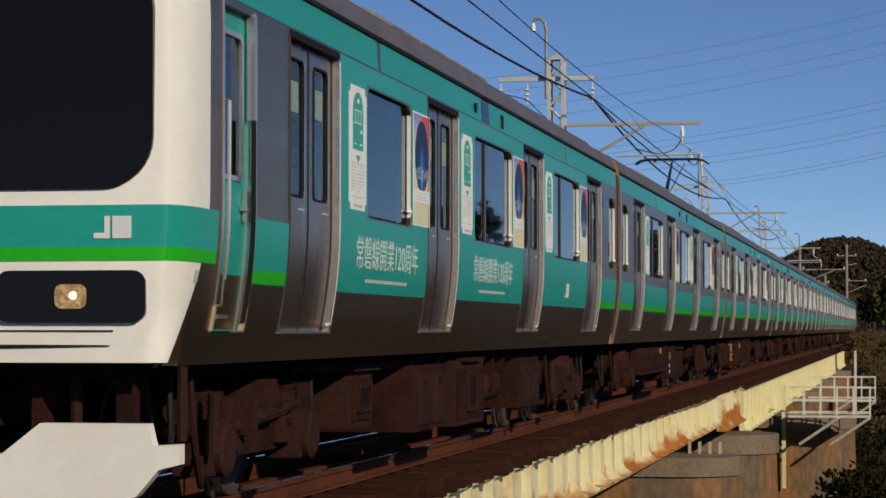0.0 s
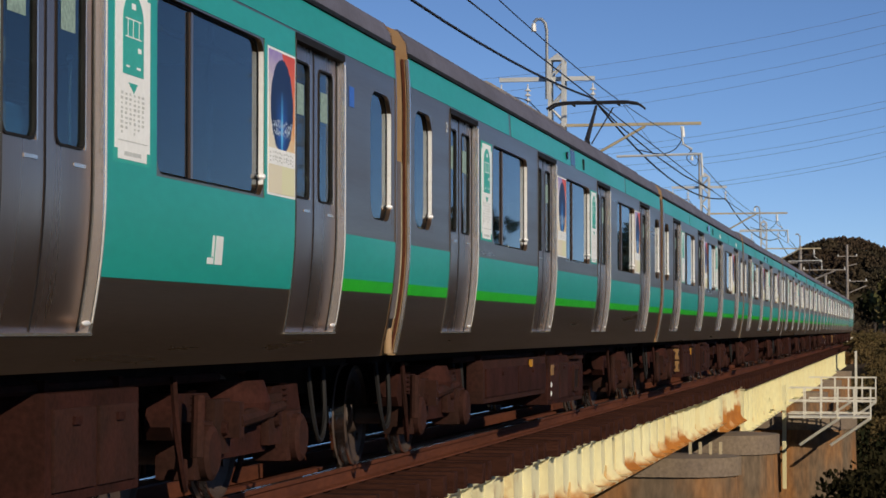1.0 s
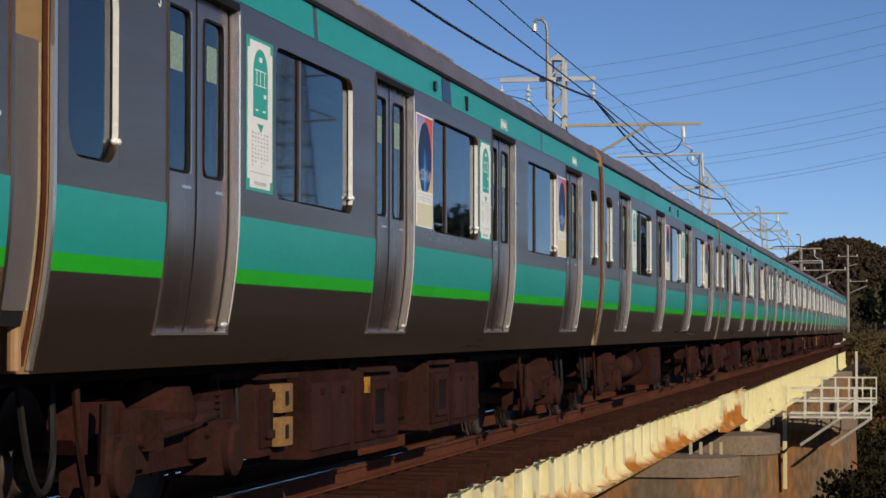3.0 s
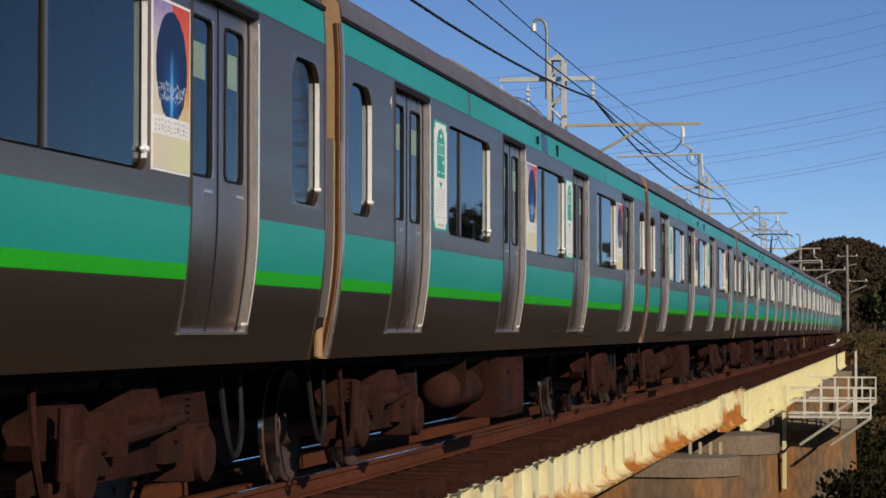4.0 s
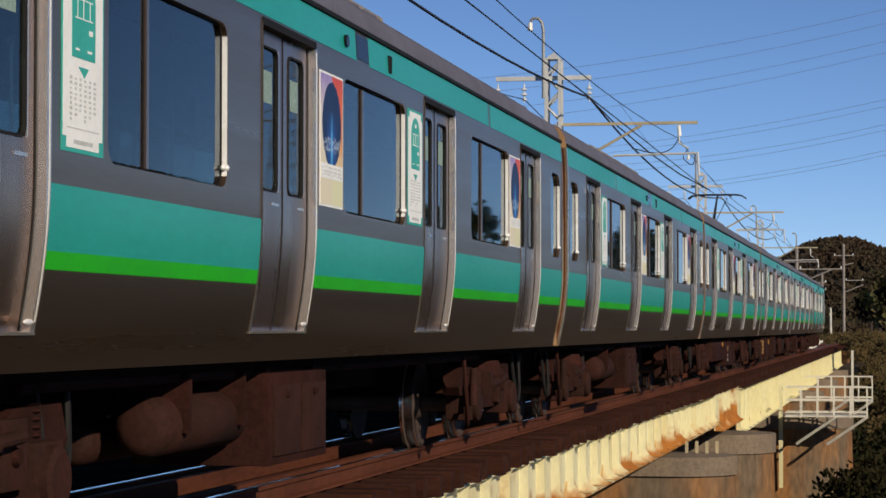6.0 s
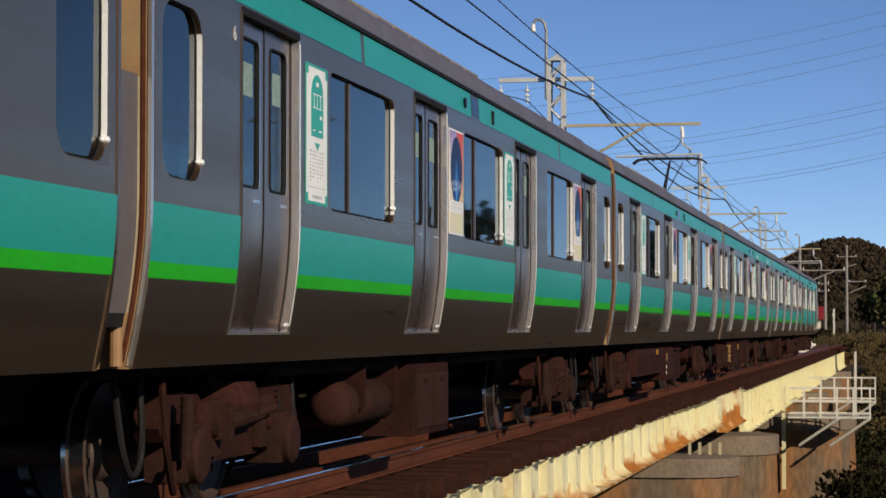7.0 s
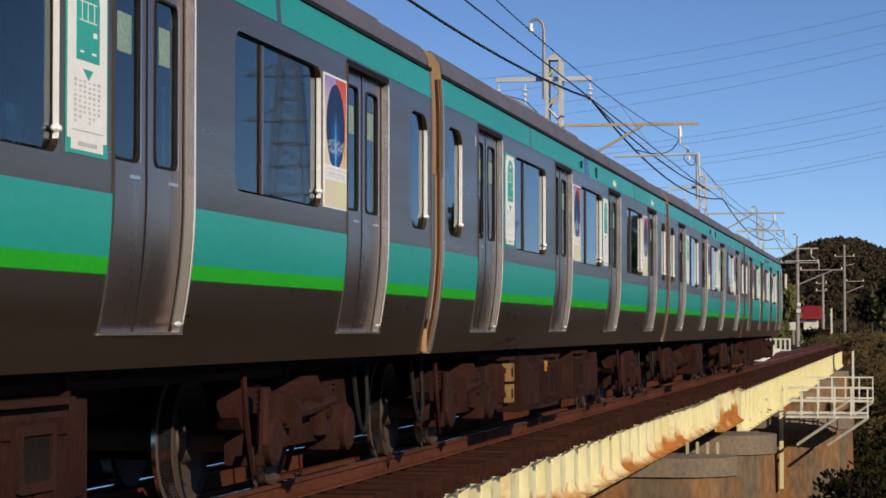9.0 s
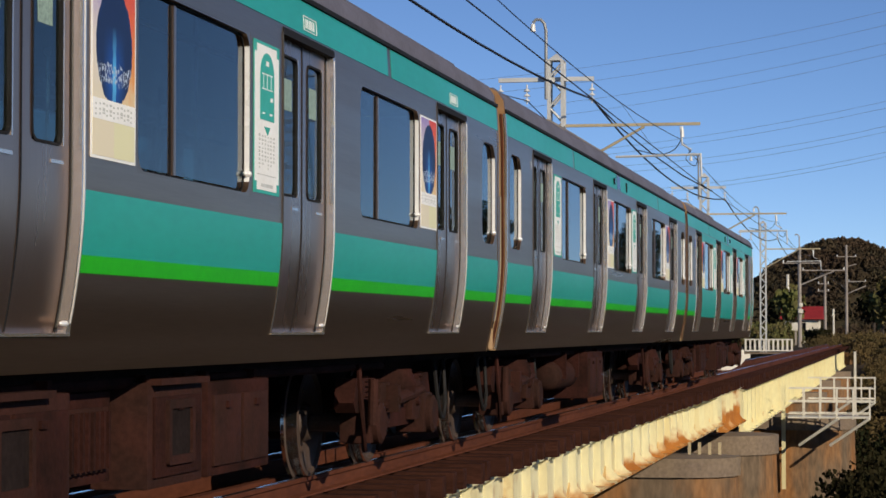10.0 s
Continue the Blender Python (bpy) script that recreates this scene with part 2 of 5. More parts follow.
def rusting_paint():
    """Cream bridge paint that rusts in patches along the lower edge of the plates."""
    m = mat("cream_paint_rusting_below", (0.71, 0.68, 0.45), 0.55, 0, 0.07, 0.7, 14, 0.08, (1, 1, 0.35), second=(0.66, 0.57, 0.3), patch=0.6)
    n, l = m.node_tree.nodes, m.node_tree.links
    b = n["Principled BSDF"]
    old = b.inputs["Base Color"].links[0].from_socket
    geo = n.new("ShaderNodeNewGeometry")
    sep = n.new("ShaderNodeSeparateXYZ")
    l.new(geo.outputs["Position"], sep.inputs[0])
    big, fine = n.new("ShaderNodeTexNoise"), n.new("ShaderNodeTexNoise")
    big.inputs["Scale"].default_value, big.inputs["Detail"].default_value = 0.21, 3
    fine.inputs["Scale"].default_value, fine.inputs["Detail"].default_value = 3.5, 7
    l.new(geo.outputs["Position"], big.inputs["Vector"])
    l.new(geo.outputs["Position"], fine.inputs["Vector"])
    low = n.new("ShaderNodeMapRange")
    low.inputs[1].default_value, low.inputs[2].default_value, low.inputs[3].default_value, low.inputs[4].default_value = -0.72, -1.08, 0.0, 0.62
    l.new(sep.outputs[2], low.inputs[0])
    spot = n.new("ShaderNodeMapRange")
    spot.inputs[1].default_value, spot.inputs[2].default_value, spot.inputs[3].default_value, spot.inputs[4].default_value = 0.42, 0.6, -0.24, 0.28
    l.new(big.outputs["Fac"], spot.inputs[0])
    total = n.new("ShaderNodeMath")
    total.operation = "ADD"
    l.new(low.outputs[0], total.inputs[0])
    l.new(spot.outputs[0], total.inputs[1])
    edge = n.new("ShaderNodeMath")
    edge.operation = "ADD"
    l.new(total.outputs[0], edge.inputs[0])
    l.new(fine.outputs["Fac"], edge.inputs[1])
    ramp = n.new("ShaderNodeValToRGB")
    e = ramp.color_ramp.elements
    e[0].position, e[0].color = 0.72, (0, 0, 0, 1)
    e[1].position, e[1].color = 1.0, (1, 1, 1, 1)
    l.new(edge.outputs[0], ramp.inputs[0])
    rust = n.new("ShaderNodeMix")
    rust.data_type = "RGBA"
    l.new(fine.outputs["Fac"], rust.inputs["Factor"])
    rust.inputs[6].default_value, rust.inputs[7].default_value = (0.6, 0.26, 0.04, 1), (0.22, 0.07, 0.014, 1)
    mix = n.new("ShaderNodeMix")
    mix.data_type = "RGBA"
    l.new(ramp.outputs[0], mix.inputs["Factor"])
    l.new(old, mix.inputs[6])
    l.new(rust.outputs[2], mix.inputs[7])
    l.new(mix.outputs[2], b.inputs["Base Color"])
    return m


GIRDERPAINT = rusting_paint()


# ---- builders ----
def part(name, bm, material, parent=None, label="", smooth=False):
    me = bpy.data.meshes.new(name)
    bmesh.ops.recalc_face_normals(bm, faces=bm.faces)
    bm.to_mesh(me)
    bm.free()
    me.polygons.foreach_set("use_smooth", [True] * len(me.polygons))
    me.set_sharp_from_angle(angle=radians(180 if smooth else 28))
    me.materials.append(material)
    ob = new(name, me)
    if parent:
        ob.parent = parent
    return tagged(ob, label)


def thing(name, label, category, group="", kind=""):
    return tagged(new(name), label, category, group, kind)


def box(bm, x0, x1, y0, y1, z0, z1, bev=0.0):
    vs = [bm.verts.new((x, y, z)) for x in (x0, x1) for y in (y0, y1) for z in (z0, z1)]
    fs = [bm.faces.new([vs[i] for i in f]) for f in ((0, 1, 3, 2), (4, 6, 7, 5), (0, 4, 5, 1), (2, 3, 7, 6), (0, 2, 6, 4), (1, 5, 7, 3))]
    if bev:
        bmesh.ops.bevel(bm, geom=list({e for f in fs for e in f.edges}), offset=bev, segments=2, affect="EDGES", profile=0.7)
    return bm


def boxes(*rows, bev=0.0):
    bm = bmesh.new()
    for r in rows:
        box(bm, *r, bev=bev)
    return bm


def tube(bm, a, b, r0, r1=None, seg=8):
    a, b = Vector(a), Vector(b)
    r1 = r0 if r1 is None else r1
    q = (b - a).to_track_quat("Z", "Y")
    rings = [[bm.verts.new(p + q @ Vector((r * math.cos(k * math.tau / seg), r * math.sin(k * math.tau / seg), 0))) for k in range(seg)] for p, r in ((a, r0), (b, r1))]
    for k in range(seg):
        bm.faces.new((rings[0][k], rings[0][(k + 1) % seg], rings[1][(k + 1) % seg], rings[1][k]))
    bm.faces.new(rings[0][::-1])
    bm.faces.new(rings[1])
    return bm


def path_tube(bm, pts, r, seg=6):
    """One unbroken tube along the points."""
    pts = [Vector(p) for p in pts]
    rings = []
    for i, p in enumerate(pts):
        d = (pts[min(i + 1, len(pts) - 1)] - pts[max(i - 1, 0)]).normalized()
        side = d.cross(Vector((0.31, 0.05, 0.95))).normalized()
        up = side.cross(d)
        rings.append([bm.verts.new(p + r * (math.cos(k * math.tau / seg) * side + math.sin(k * math.tau / seg) * up)) for k in range(seg)])
    for a, b in zip(rings, rings[1:]):
        for k in range(seg):
            bm.faces.new((a[k], a[(k + 1) % seg], b[(k + 1) % seg], b[k]))
    bm.faces.new(rings[0][::-1])
    bm.faces.new(rings[-1])
    return bm


def lathe(bm, profile, axis_y, cx=0, cy=0, cz=0, seg=20):
    """Turn (distance along the axis, radius) rows about the x axis, or about y with axis_y."""
    rings = []
    for d, r in profile:
        ring = []
        for k in range(seg):
            c, s = r * math.cos(k * math.tau / seg), r * math.sin(k * math.tau / seg)
            ring.append(bm.verts.new((cx + c, cy + d, cz + s) if axis_y else (cx + d, cy + c, cz + s)))
        rings.append(ring)
    for a, b in zip(rings, rings[1:]):
        for k in range(seg):
            bm.faces.new((a[k], a[(k + 1) % seg], b[(k + 1) % seg], b[k]))
    bm.faces.new(rings[0][::-1])
    bm.faces.new(rings[-1])
    return bm


def prism(bm, outline, axis, d0, d1):
    """An outline in the two other axes, drawn out along x or y."""
    put = (lambda p, d: (d, p[0], p[1])) if axis == "x" else (lambda p, d: (p[0], d, p[1]))
    a = [bm.verts.new(put(p, d0)) for p in outline]
    b = [bm.verts.new(put(p, d1)) for p in outline]
    bm.faces.new(a)
    bm.faces.new(b[::-1])
    for i in range(len(a)):
        j = (i + 1) % len(a)
        bm.faces.new((a[j], a[i], b[i], b[j]))
    return bm


def smooth_path(pts, steps=6):
    """A rounded run through the points."""
    p = [Vector(q) for q in pts]
    p = [p[0]] + p + [p[-1]]
    out = []
    for i in range(1, len(p) - 2):
        for k in range(steps):
            t = k / steps
            a, b, c, d = p[i - 1:i + 3]
            out.append(0.5 * (2 * b + (c - a) * t + (2 * a - 5 * b + 4 * c - d) * t * t + (3 * b - a - 3 * c + d) * t ** 3))
    return out + [p[-1]]


def rounded(u0, u1, z0, z1, r, seg=5):
    pts = []
    for cu, cz, a0 in ((u1 - r, z1 - r, 0), (u0 + r, z1 - r, 90), (u0 + r, z0 + r, 180), (u1 - r, z0 + r, 270)):
        for k in range(seg + 1):
            a = radians(a0 + 90 * k / seg)
            pts.append((cu + r * math.cos(a), cz + r * math.sin(a)))
    return pts


# ---- railway cars ----
SIDE = [(0.965, 1.36)] + [(z, 1.475 - 0.078 * ((1.9 - z) / 0.755) ** 2) for z in (1.145, 1.22, 1.295, 1.37, 1.445, 1.52, 1.595, 1.67, 1.75, 1.82)] + [(1.9, 1.475), (2.9, 1.475), (3.07, 1.471), (3.28, 1.458), (3.33, 1.45)]
ZS = [z for z, _ in SIDE]
TRACK_X = -5.225
DOOR_Z0, DOOR_Z1, WIN_Z0, WIN_Z1 = 1.145, 3.02, 1.955, 2.92


def sx(z):
    return float(np.interp(z, ZS, [w for _, w in SIDE]))


def levels(z0, z1):
    return [z0] + [z for z in ZS if z0 + 0.01 < z < z1 - 0.01] + [z1]


def patch(bm, sd, y0, y1, z0, z1, out, thick):
    """A slab that follows the bowed side of the car: its face stands out from the side, its back lies deeper."""
    zs = levels(z0, z1)
    f = [[bm.verts.new((sd * (sx(z) + o), y, z)) for z in zs] for o in (out, out - thick) for y in (y0, y1)]
    n = len(zs)
    for i in range(n - 1):
        bm.faces.new((f[0][i], f[1][i], f[1][i + 1], f[0][i + 1]))
        bm.faces.new((f[2][i], f[2][i + 1], f[3][i + 1], f[3][i]))
        bm.faces.new((f[0][i], f[0][i + 1], f[2][i + 1], f[2][i]))
        bm.faces.new((f[1][i], f[3][i], f[3][i + 1], f[1][i + 1]))
    bm.faces.new((f[0][0], f[2][0], f[3][0], f[1][0]))
    bm.faces.new((f[0][-1], f[1][-1], f[3][-1], f[2][-1]))
    return bm


def ring_slab(bm, sd, outer, inner, x0, x1):
    """A frame between two outlines of as many points, from depth x0 to x1."""
    rows = [[bm.verts.new((sd * x, p[0], p[1])) for p in o] for o, x in ((outer, x1), (inner, x1), (inner, x0), (outer, x0))]
    n = len(outer)
    for a, b in ((0, 1), (1, 2), (2, 3), (3, 0)):
        for i in range(n):
            j = (i + 1) % n
            bm.faces.new((rows[a][i], rows[a][j], rows[b][j], rows[b][i]))
    return bm


def bead(at, r):
    """A small rounded bead, added where the sun glints on a corner."""
    bm = bmesh.new()
    bmesh.ops.create_uvsphere(bm, u_segments=10, v_segments=6, radius=1.0)
    for v in bm.verts:
        v.co = Vector((at[0] + v.co.x * r[0], at[1] + v.co.y * r[1], at[2] + v.co.z * r[2]))
    return bm


def car_window(car, sd, y0, y1, split, radius=0.1):
    w = sx(2.4)
    outer = rounded(y0, y1, WIN_Z0, WIN_Z1, 0.004)
    fr = part("window_frame", ring_slab(bmesh.new(), sd, outer, rounded(y0 + 0.014, y1 - 0.014, WIN_Z0 + 0.014, WIN_Z1 - 0.012, radius), w - 0.034, w - 0.001), REVEAL_LIT, car)
    fr.data.materials.append(STEEL)
    # upright faces get the sunlit white, rounded corners the darker steel
    for f in fr.data.polygons:
        f.material_index = 0 if abs(f.normal.y) > 0.93 else 1
    part("rubber_seal", ring_slab(bmesh.new(), sd, rounded(y0 + 0.01, y1 - 0.01, WIN_Z0 + 0.01, WIN_Z1 - 0.008, radius), rounded(y0 + 0.026, y1 - 0.026, WIN_Z0 + 0.026, WIN_Z1 - 0.024, radius - 0.008), w - 0.045, w - 0.032), RUBBER, fr)
    # two white beads imitate the sun glint at the lower far corner
    part("corner_glint", bead((sd * (w - 0.02), y1 - 0.022, WIN_Z0 + 0.13), (0.02, 0.034, 0.018)), GLINT, fr, smooth=True)
    part("corner_glint", bead((sd * (w - 0.004), y1 - 0.002, WIN_Z0 + 0.13), (0.014, 0.026, 0.018)), GLINT, fr, smooth=True)
    cuts = [y0 + 0.04] + ([y0 + split] if split else []) + [y1 - 0.04]
    for a, b in zip(cuts, cuts[1:]):
        part("pane", boxes((sd * (w - 0.043), sd * (w - 0.037), a, b, WIN_Z0 + 0.035, WIN_Z1 - 0.03)), GLASS, fr)
    if split:
        part("mullion", boxes((sd * (w - 0.05), sd * (w - 0.02), y0 + split - 0.02, y0 + split + 0.02, WIN_Z0 + 0.03, WIN_Z1 - 0.03)), DOOR_STEEL, fr)
        part("black_mullion_seal", boxes((sd * (w - 0.055), sd * (w - 0.032), y0 + split - 0.04, y0 + split - 0.022, WIN_Z0 + 0.03, WIN_Z1 - 0.03)), RUBBER, fr)


def car_doors(car, sd, c):
    half = 0.66
    # shade and sun put into the jambs' materials: near one dark, far one bright
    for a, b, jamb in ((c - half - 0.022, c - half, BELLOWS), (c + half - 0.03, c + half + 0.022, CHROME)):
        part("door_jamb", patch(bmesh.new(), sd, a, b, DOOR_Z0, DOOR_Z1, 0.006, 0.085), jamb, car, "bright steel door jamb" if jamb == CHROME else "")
    # thin pale strip paints the sunlit stripe onto the far jamb
    part("jamb_lining", patch(bmesh.new(), sd, c + half - 0.004, c + half + 0.008, DOOR_Z0 + 0.05, DOOR_Z1 - 0.03, 0.009, 0.012), JAMB_LIT, car, "pale strip for the sunlit edge of the door jamb")
    part("door_lintel", patch(bmesh.new(), sd, c - half, c + half, DOOR_Z1 - 0.012, DOOR_Z1 + 0.035, 0.008, 0.08), RUBBER, car)
    part("door_sill", patch(bmesh.new(), sd, c - half - 0.02, c + half + 0.02, DOOR_Z0 - 0.01, DOOR_Z0 + 0.004, 0.012, 0.09), CHROME, car)
    # white bead in place of the sun glint low on the far jamb
    part("jamb_foot", bead((sd * (sx(1.2) - 0.002), c + half - 0.055, 1.195), (0.011, 0.065, 0.014)), GLINT, car, smooth=True)
    stay = bmesh.new()
    tube(stay, (sd * (sx(2.4) - 0.16), c + half - 0.06, 1.3), (sd * (sx(2.4) - 0.16), c + half - 0.06, 2.46), 0.01, seg=8)
    bmesh.ops.create_uvsphere(stay, u_segments=8, v_segments=6, radius=0.024, matrix=Matrix.Translation((sd * (sx(2.4) - 0.16), c + half - 0.06, 2.47)))
    part("stanchion", stay, TREAD, car, "thin bright stanchion inside the door")
    for a, b, near in ((c - half, c - 0.006, True), (c + 0.006, c + half - 0.03, False)):
        wa, wb, w0, w1 = a + 0.12, b - 0.13, 2.02, 2.90
        bm = bmesh.new()
        for p in ((a, b, DOOR_Z0 + 0.004, w0), (a, b, w1, DOOR_Z1 - 0.012), (a, wa, w0, w1), (wb, b, w0, w1)):
            patch(bm, sd, *p, -0.05, 0.03)
        leaf = part("door_leaf", bm, DOOR_STEEL, car)
        w = sx(2.4) - 0.05
        part("pane_frame", ring_slab(bmesh.new(), sd, rounded(wa - 0.008, wb + 0.008, w0 - 0.008, w1 + 0.008, 0.06), rounded(wa + 0.006, wb - 0.006, w0 + 0.006, w1 - 0.006, 0.055), w - 0.03, w + 0.006), RUBBER, leaf)
        part("pane", boxes((sd * (w - 0.016), sd * (w - 0.01), wa, wb, w0, w1)), GLASS, leaf).visible_shadow = False
        part("pane_edge", patch(bmesh.new(), sd, wb + 0.006, wb + 0.022, w0 - 0.004, w1 + 0.004, -0.044, 0.008), CHROME, leaf)
        part("sticker", boxes((sd * (w - 0.0095), sd * (w - 0.0075), wa + 0.09, wb - 0.1, 2.56, 2.76)), STICKER, leaf)
        part("finger_pull", boxes((sd * (w - 0.002), sd * (w + 0.006), wb - 0.14, wb + 0.02, 1.93, 1.948)), CHROME, leaf)
        part("edge_seal", patch(bmesh.new(), sd, *((b - 0.012, b + 0.004) if near else (b - 0.02, b)), DOOR_Z0 + 0.01, DOOR_Z1 - 0.012, -0.046, 0.02), RUBBER, leaf)


def picture_poster(car, sd, y0, y1):
    w = sx(2.4)
    po = part("poster", boxes((sd * (w + 0.001), sd * (w + 0.004), y0, y1, 1.985, 2.89)), PAPER, car, "printed poster with a blue oval night scene on orange")
    part("print", boxes((sd * (w + 0.004), sd * (w + 0.006), y0 + 0.02, y1 - 0.02, 2.0, 2.875)), ART, po)
    part("caption_strip", boxes((sd * (w + 0.006), sd * (w + 0.007), y0 + 0.02, y1 - 0.02, 2.175, 2.275)), PAPER, po)
    cap = bmesh.new()
    for k in range(11):
        a = y0 + 0.05 + k * 0.052
        q = (k * 7) % 5
        for z, h in ((2.19 + 0.003 * q, 0.01), (2.216, 0.008 + 0.002 * q), (2.24 + 0.002 * q, 0.01)):
            box(cap, sd * (w + 0.007), sd * (w + 0.008), a + 0.004 * (q % 3), a + 0.022 + 0.004 * q, z, z + h)
    part("caption", cap, PRINTGREY, po)


def arch(u0, u1, z0, z1, top):
    c, r = (u0 + u1) / 2, (u1 - u0) / 2
    return [(u0, z0), (u1, z0)] + [(c + r * math.cos(radians(a)), z1 - top + top * math.sin(radians(a))) for a in range(0, 181, 20)]


def ticket_poster(car, sd, y0, y1):
    w = sx(2.4)
    part_rim = part("poster", boxes((sd * (w + 0.001), sd * (w + 0.004), y0, y1, 1.985, 2.90)), PRINT, car, "white and teal notice with a rounded picture")
    a, b, z0, z1, n = y0 + 0.02, y1 - 0.02, 2.005, 2.88, 0.05
    part("sheet", prism(bmesh.new(), [(a + n, z0), (b - n, z0), (b - n, z0 + n), (b, z0 + n), (b, z1 - n), (b - n, z1 - n), (b - n, z1), (a + n, z1), (a + n, z1 - n), (a, z1 - n), (a, z0 + n), (a + n, z0 + n)], "x", sd * (w + 0.004), sd * (w + 0.006)), PAPER, part_rim)
    part("picture", prism(bmesh.new(), arch(y0 + 0.13, y1 - 0.13, 2.43, 2.84, 0.14), "x", sd * (w + 0.006), sd * (w + 0.008)), PRINT, part_rim)
    for a, b, z, h in ((0.17, 0.41, 2.705, 0.006), (0.17, 0.41, 2.615, 0.006), (0.2, 0.206, 2.615, 0.09), (0.28, 0.286, 2.615, 0.09), (0.37, 0.376, 2.615, 0.09), (0.26, 0.32, 2.76, 0.03), (0.36, 0.41, 2.55, 0.025), (0.18, 0.23, 2.465, 0.01), (0.34, 0.4, 2.465, 0.012)):
        part("picture_bar", boxes((sd * (w + 0.008), sd * (w + 0.0095), y0 + a, y0 + b, z, z + h)), PAPER, part_rim)
    part("arrow", prism(bmesh.new(), [(y0 + 0.22, 2.39), (y0 + 0.3, 2.34), (y1 - 0.22, 2.39)], "x", sd * (w + 0.006), sd * (w + 0.008)), PRINT, part_rim)
    rnd = random.Random(17)
    for c in range(6):
        col = bmesh.new()
        a = y0 + 0.1 + c * 0.065
        for r in range(9 - (c % 3)):
            z = 2.325 - 0.024 * r
            box(col, sd * (w + 0.006), sd * (w + 0.0075), a + rnd.uniform(0, 0.008), a + rnd.uniform(0.026, 0.042), z, z + rnd.uniform(0.008, 0.016))
        part("text_column", col, PRINTGREY, part_rim)
    part("rule", boxes((sd * (w + 0.006), sd * (w + 0.0075), y0 + 0.07, y1 - 0.07, 2.095, 2.1)), PRINTGREY, part_rim)
    part("caption_bar", boxes((sd * (w + 0.006), sd * (w + 0.0075), y0 + 0.16, y1 - 0.16, 2.025, 2.045)), PRINTGREY, part_rim)


def wheel_profile(s):
    return [(s * 0.50, 0.08), (s * 0.50, 0.36), (s * 0.495, 0.455), (s * 0.525, 0.46), (s * 0.532, 0.432), (s * 0.62, 0.428), (s * 0.628, 0.40), (s * 0.60, 0.38), (s * 0.57, 0.16), (s * 0.63, 0.13), (s * 0.63, 0.05)]


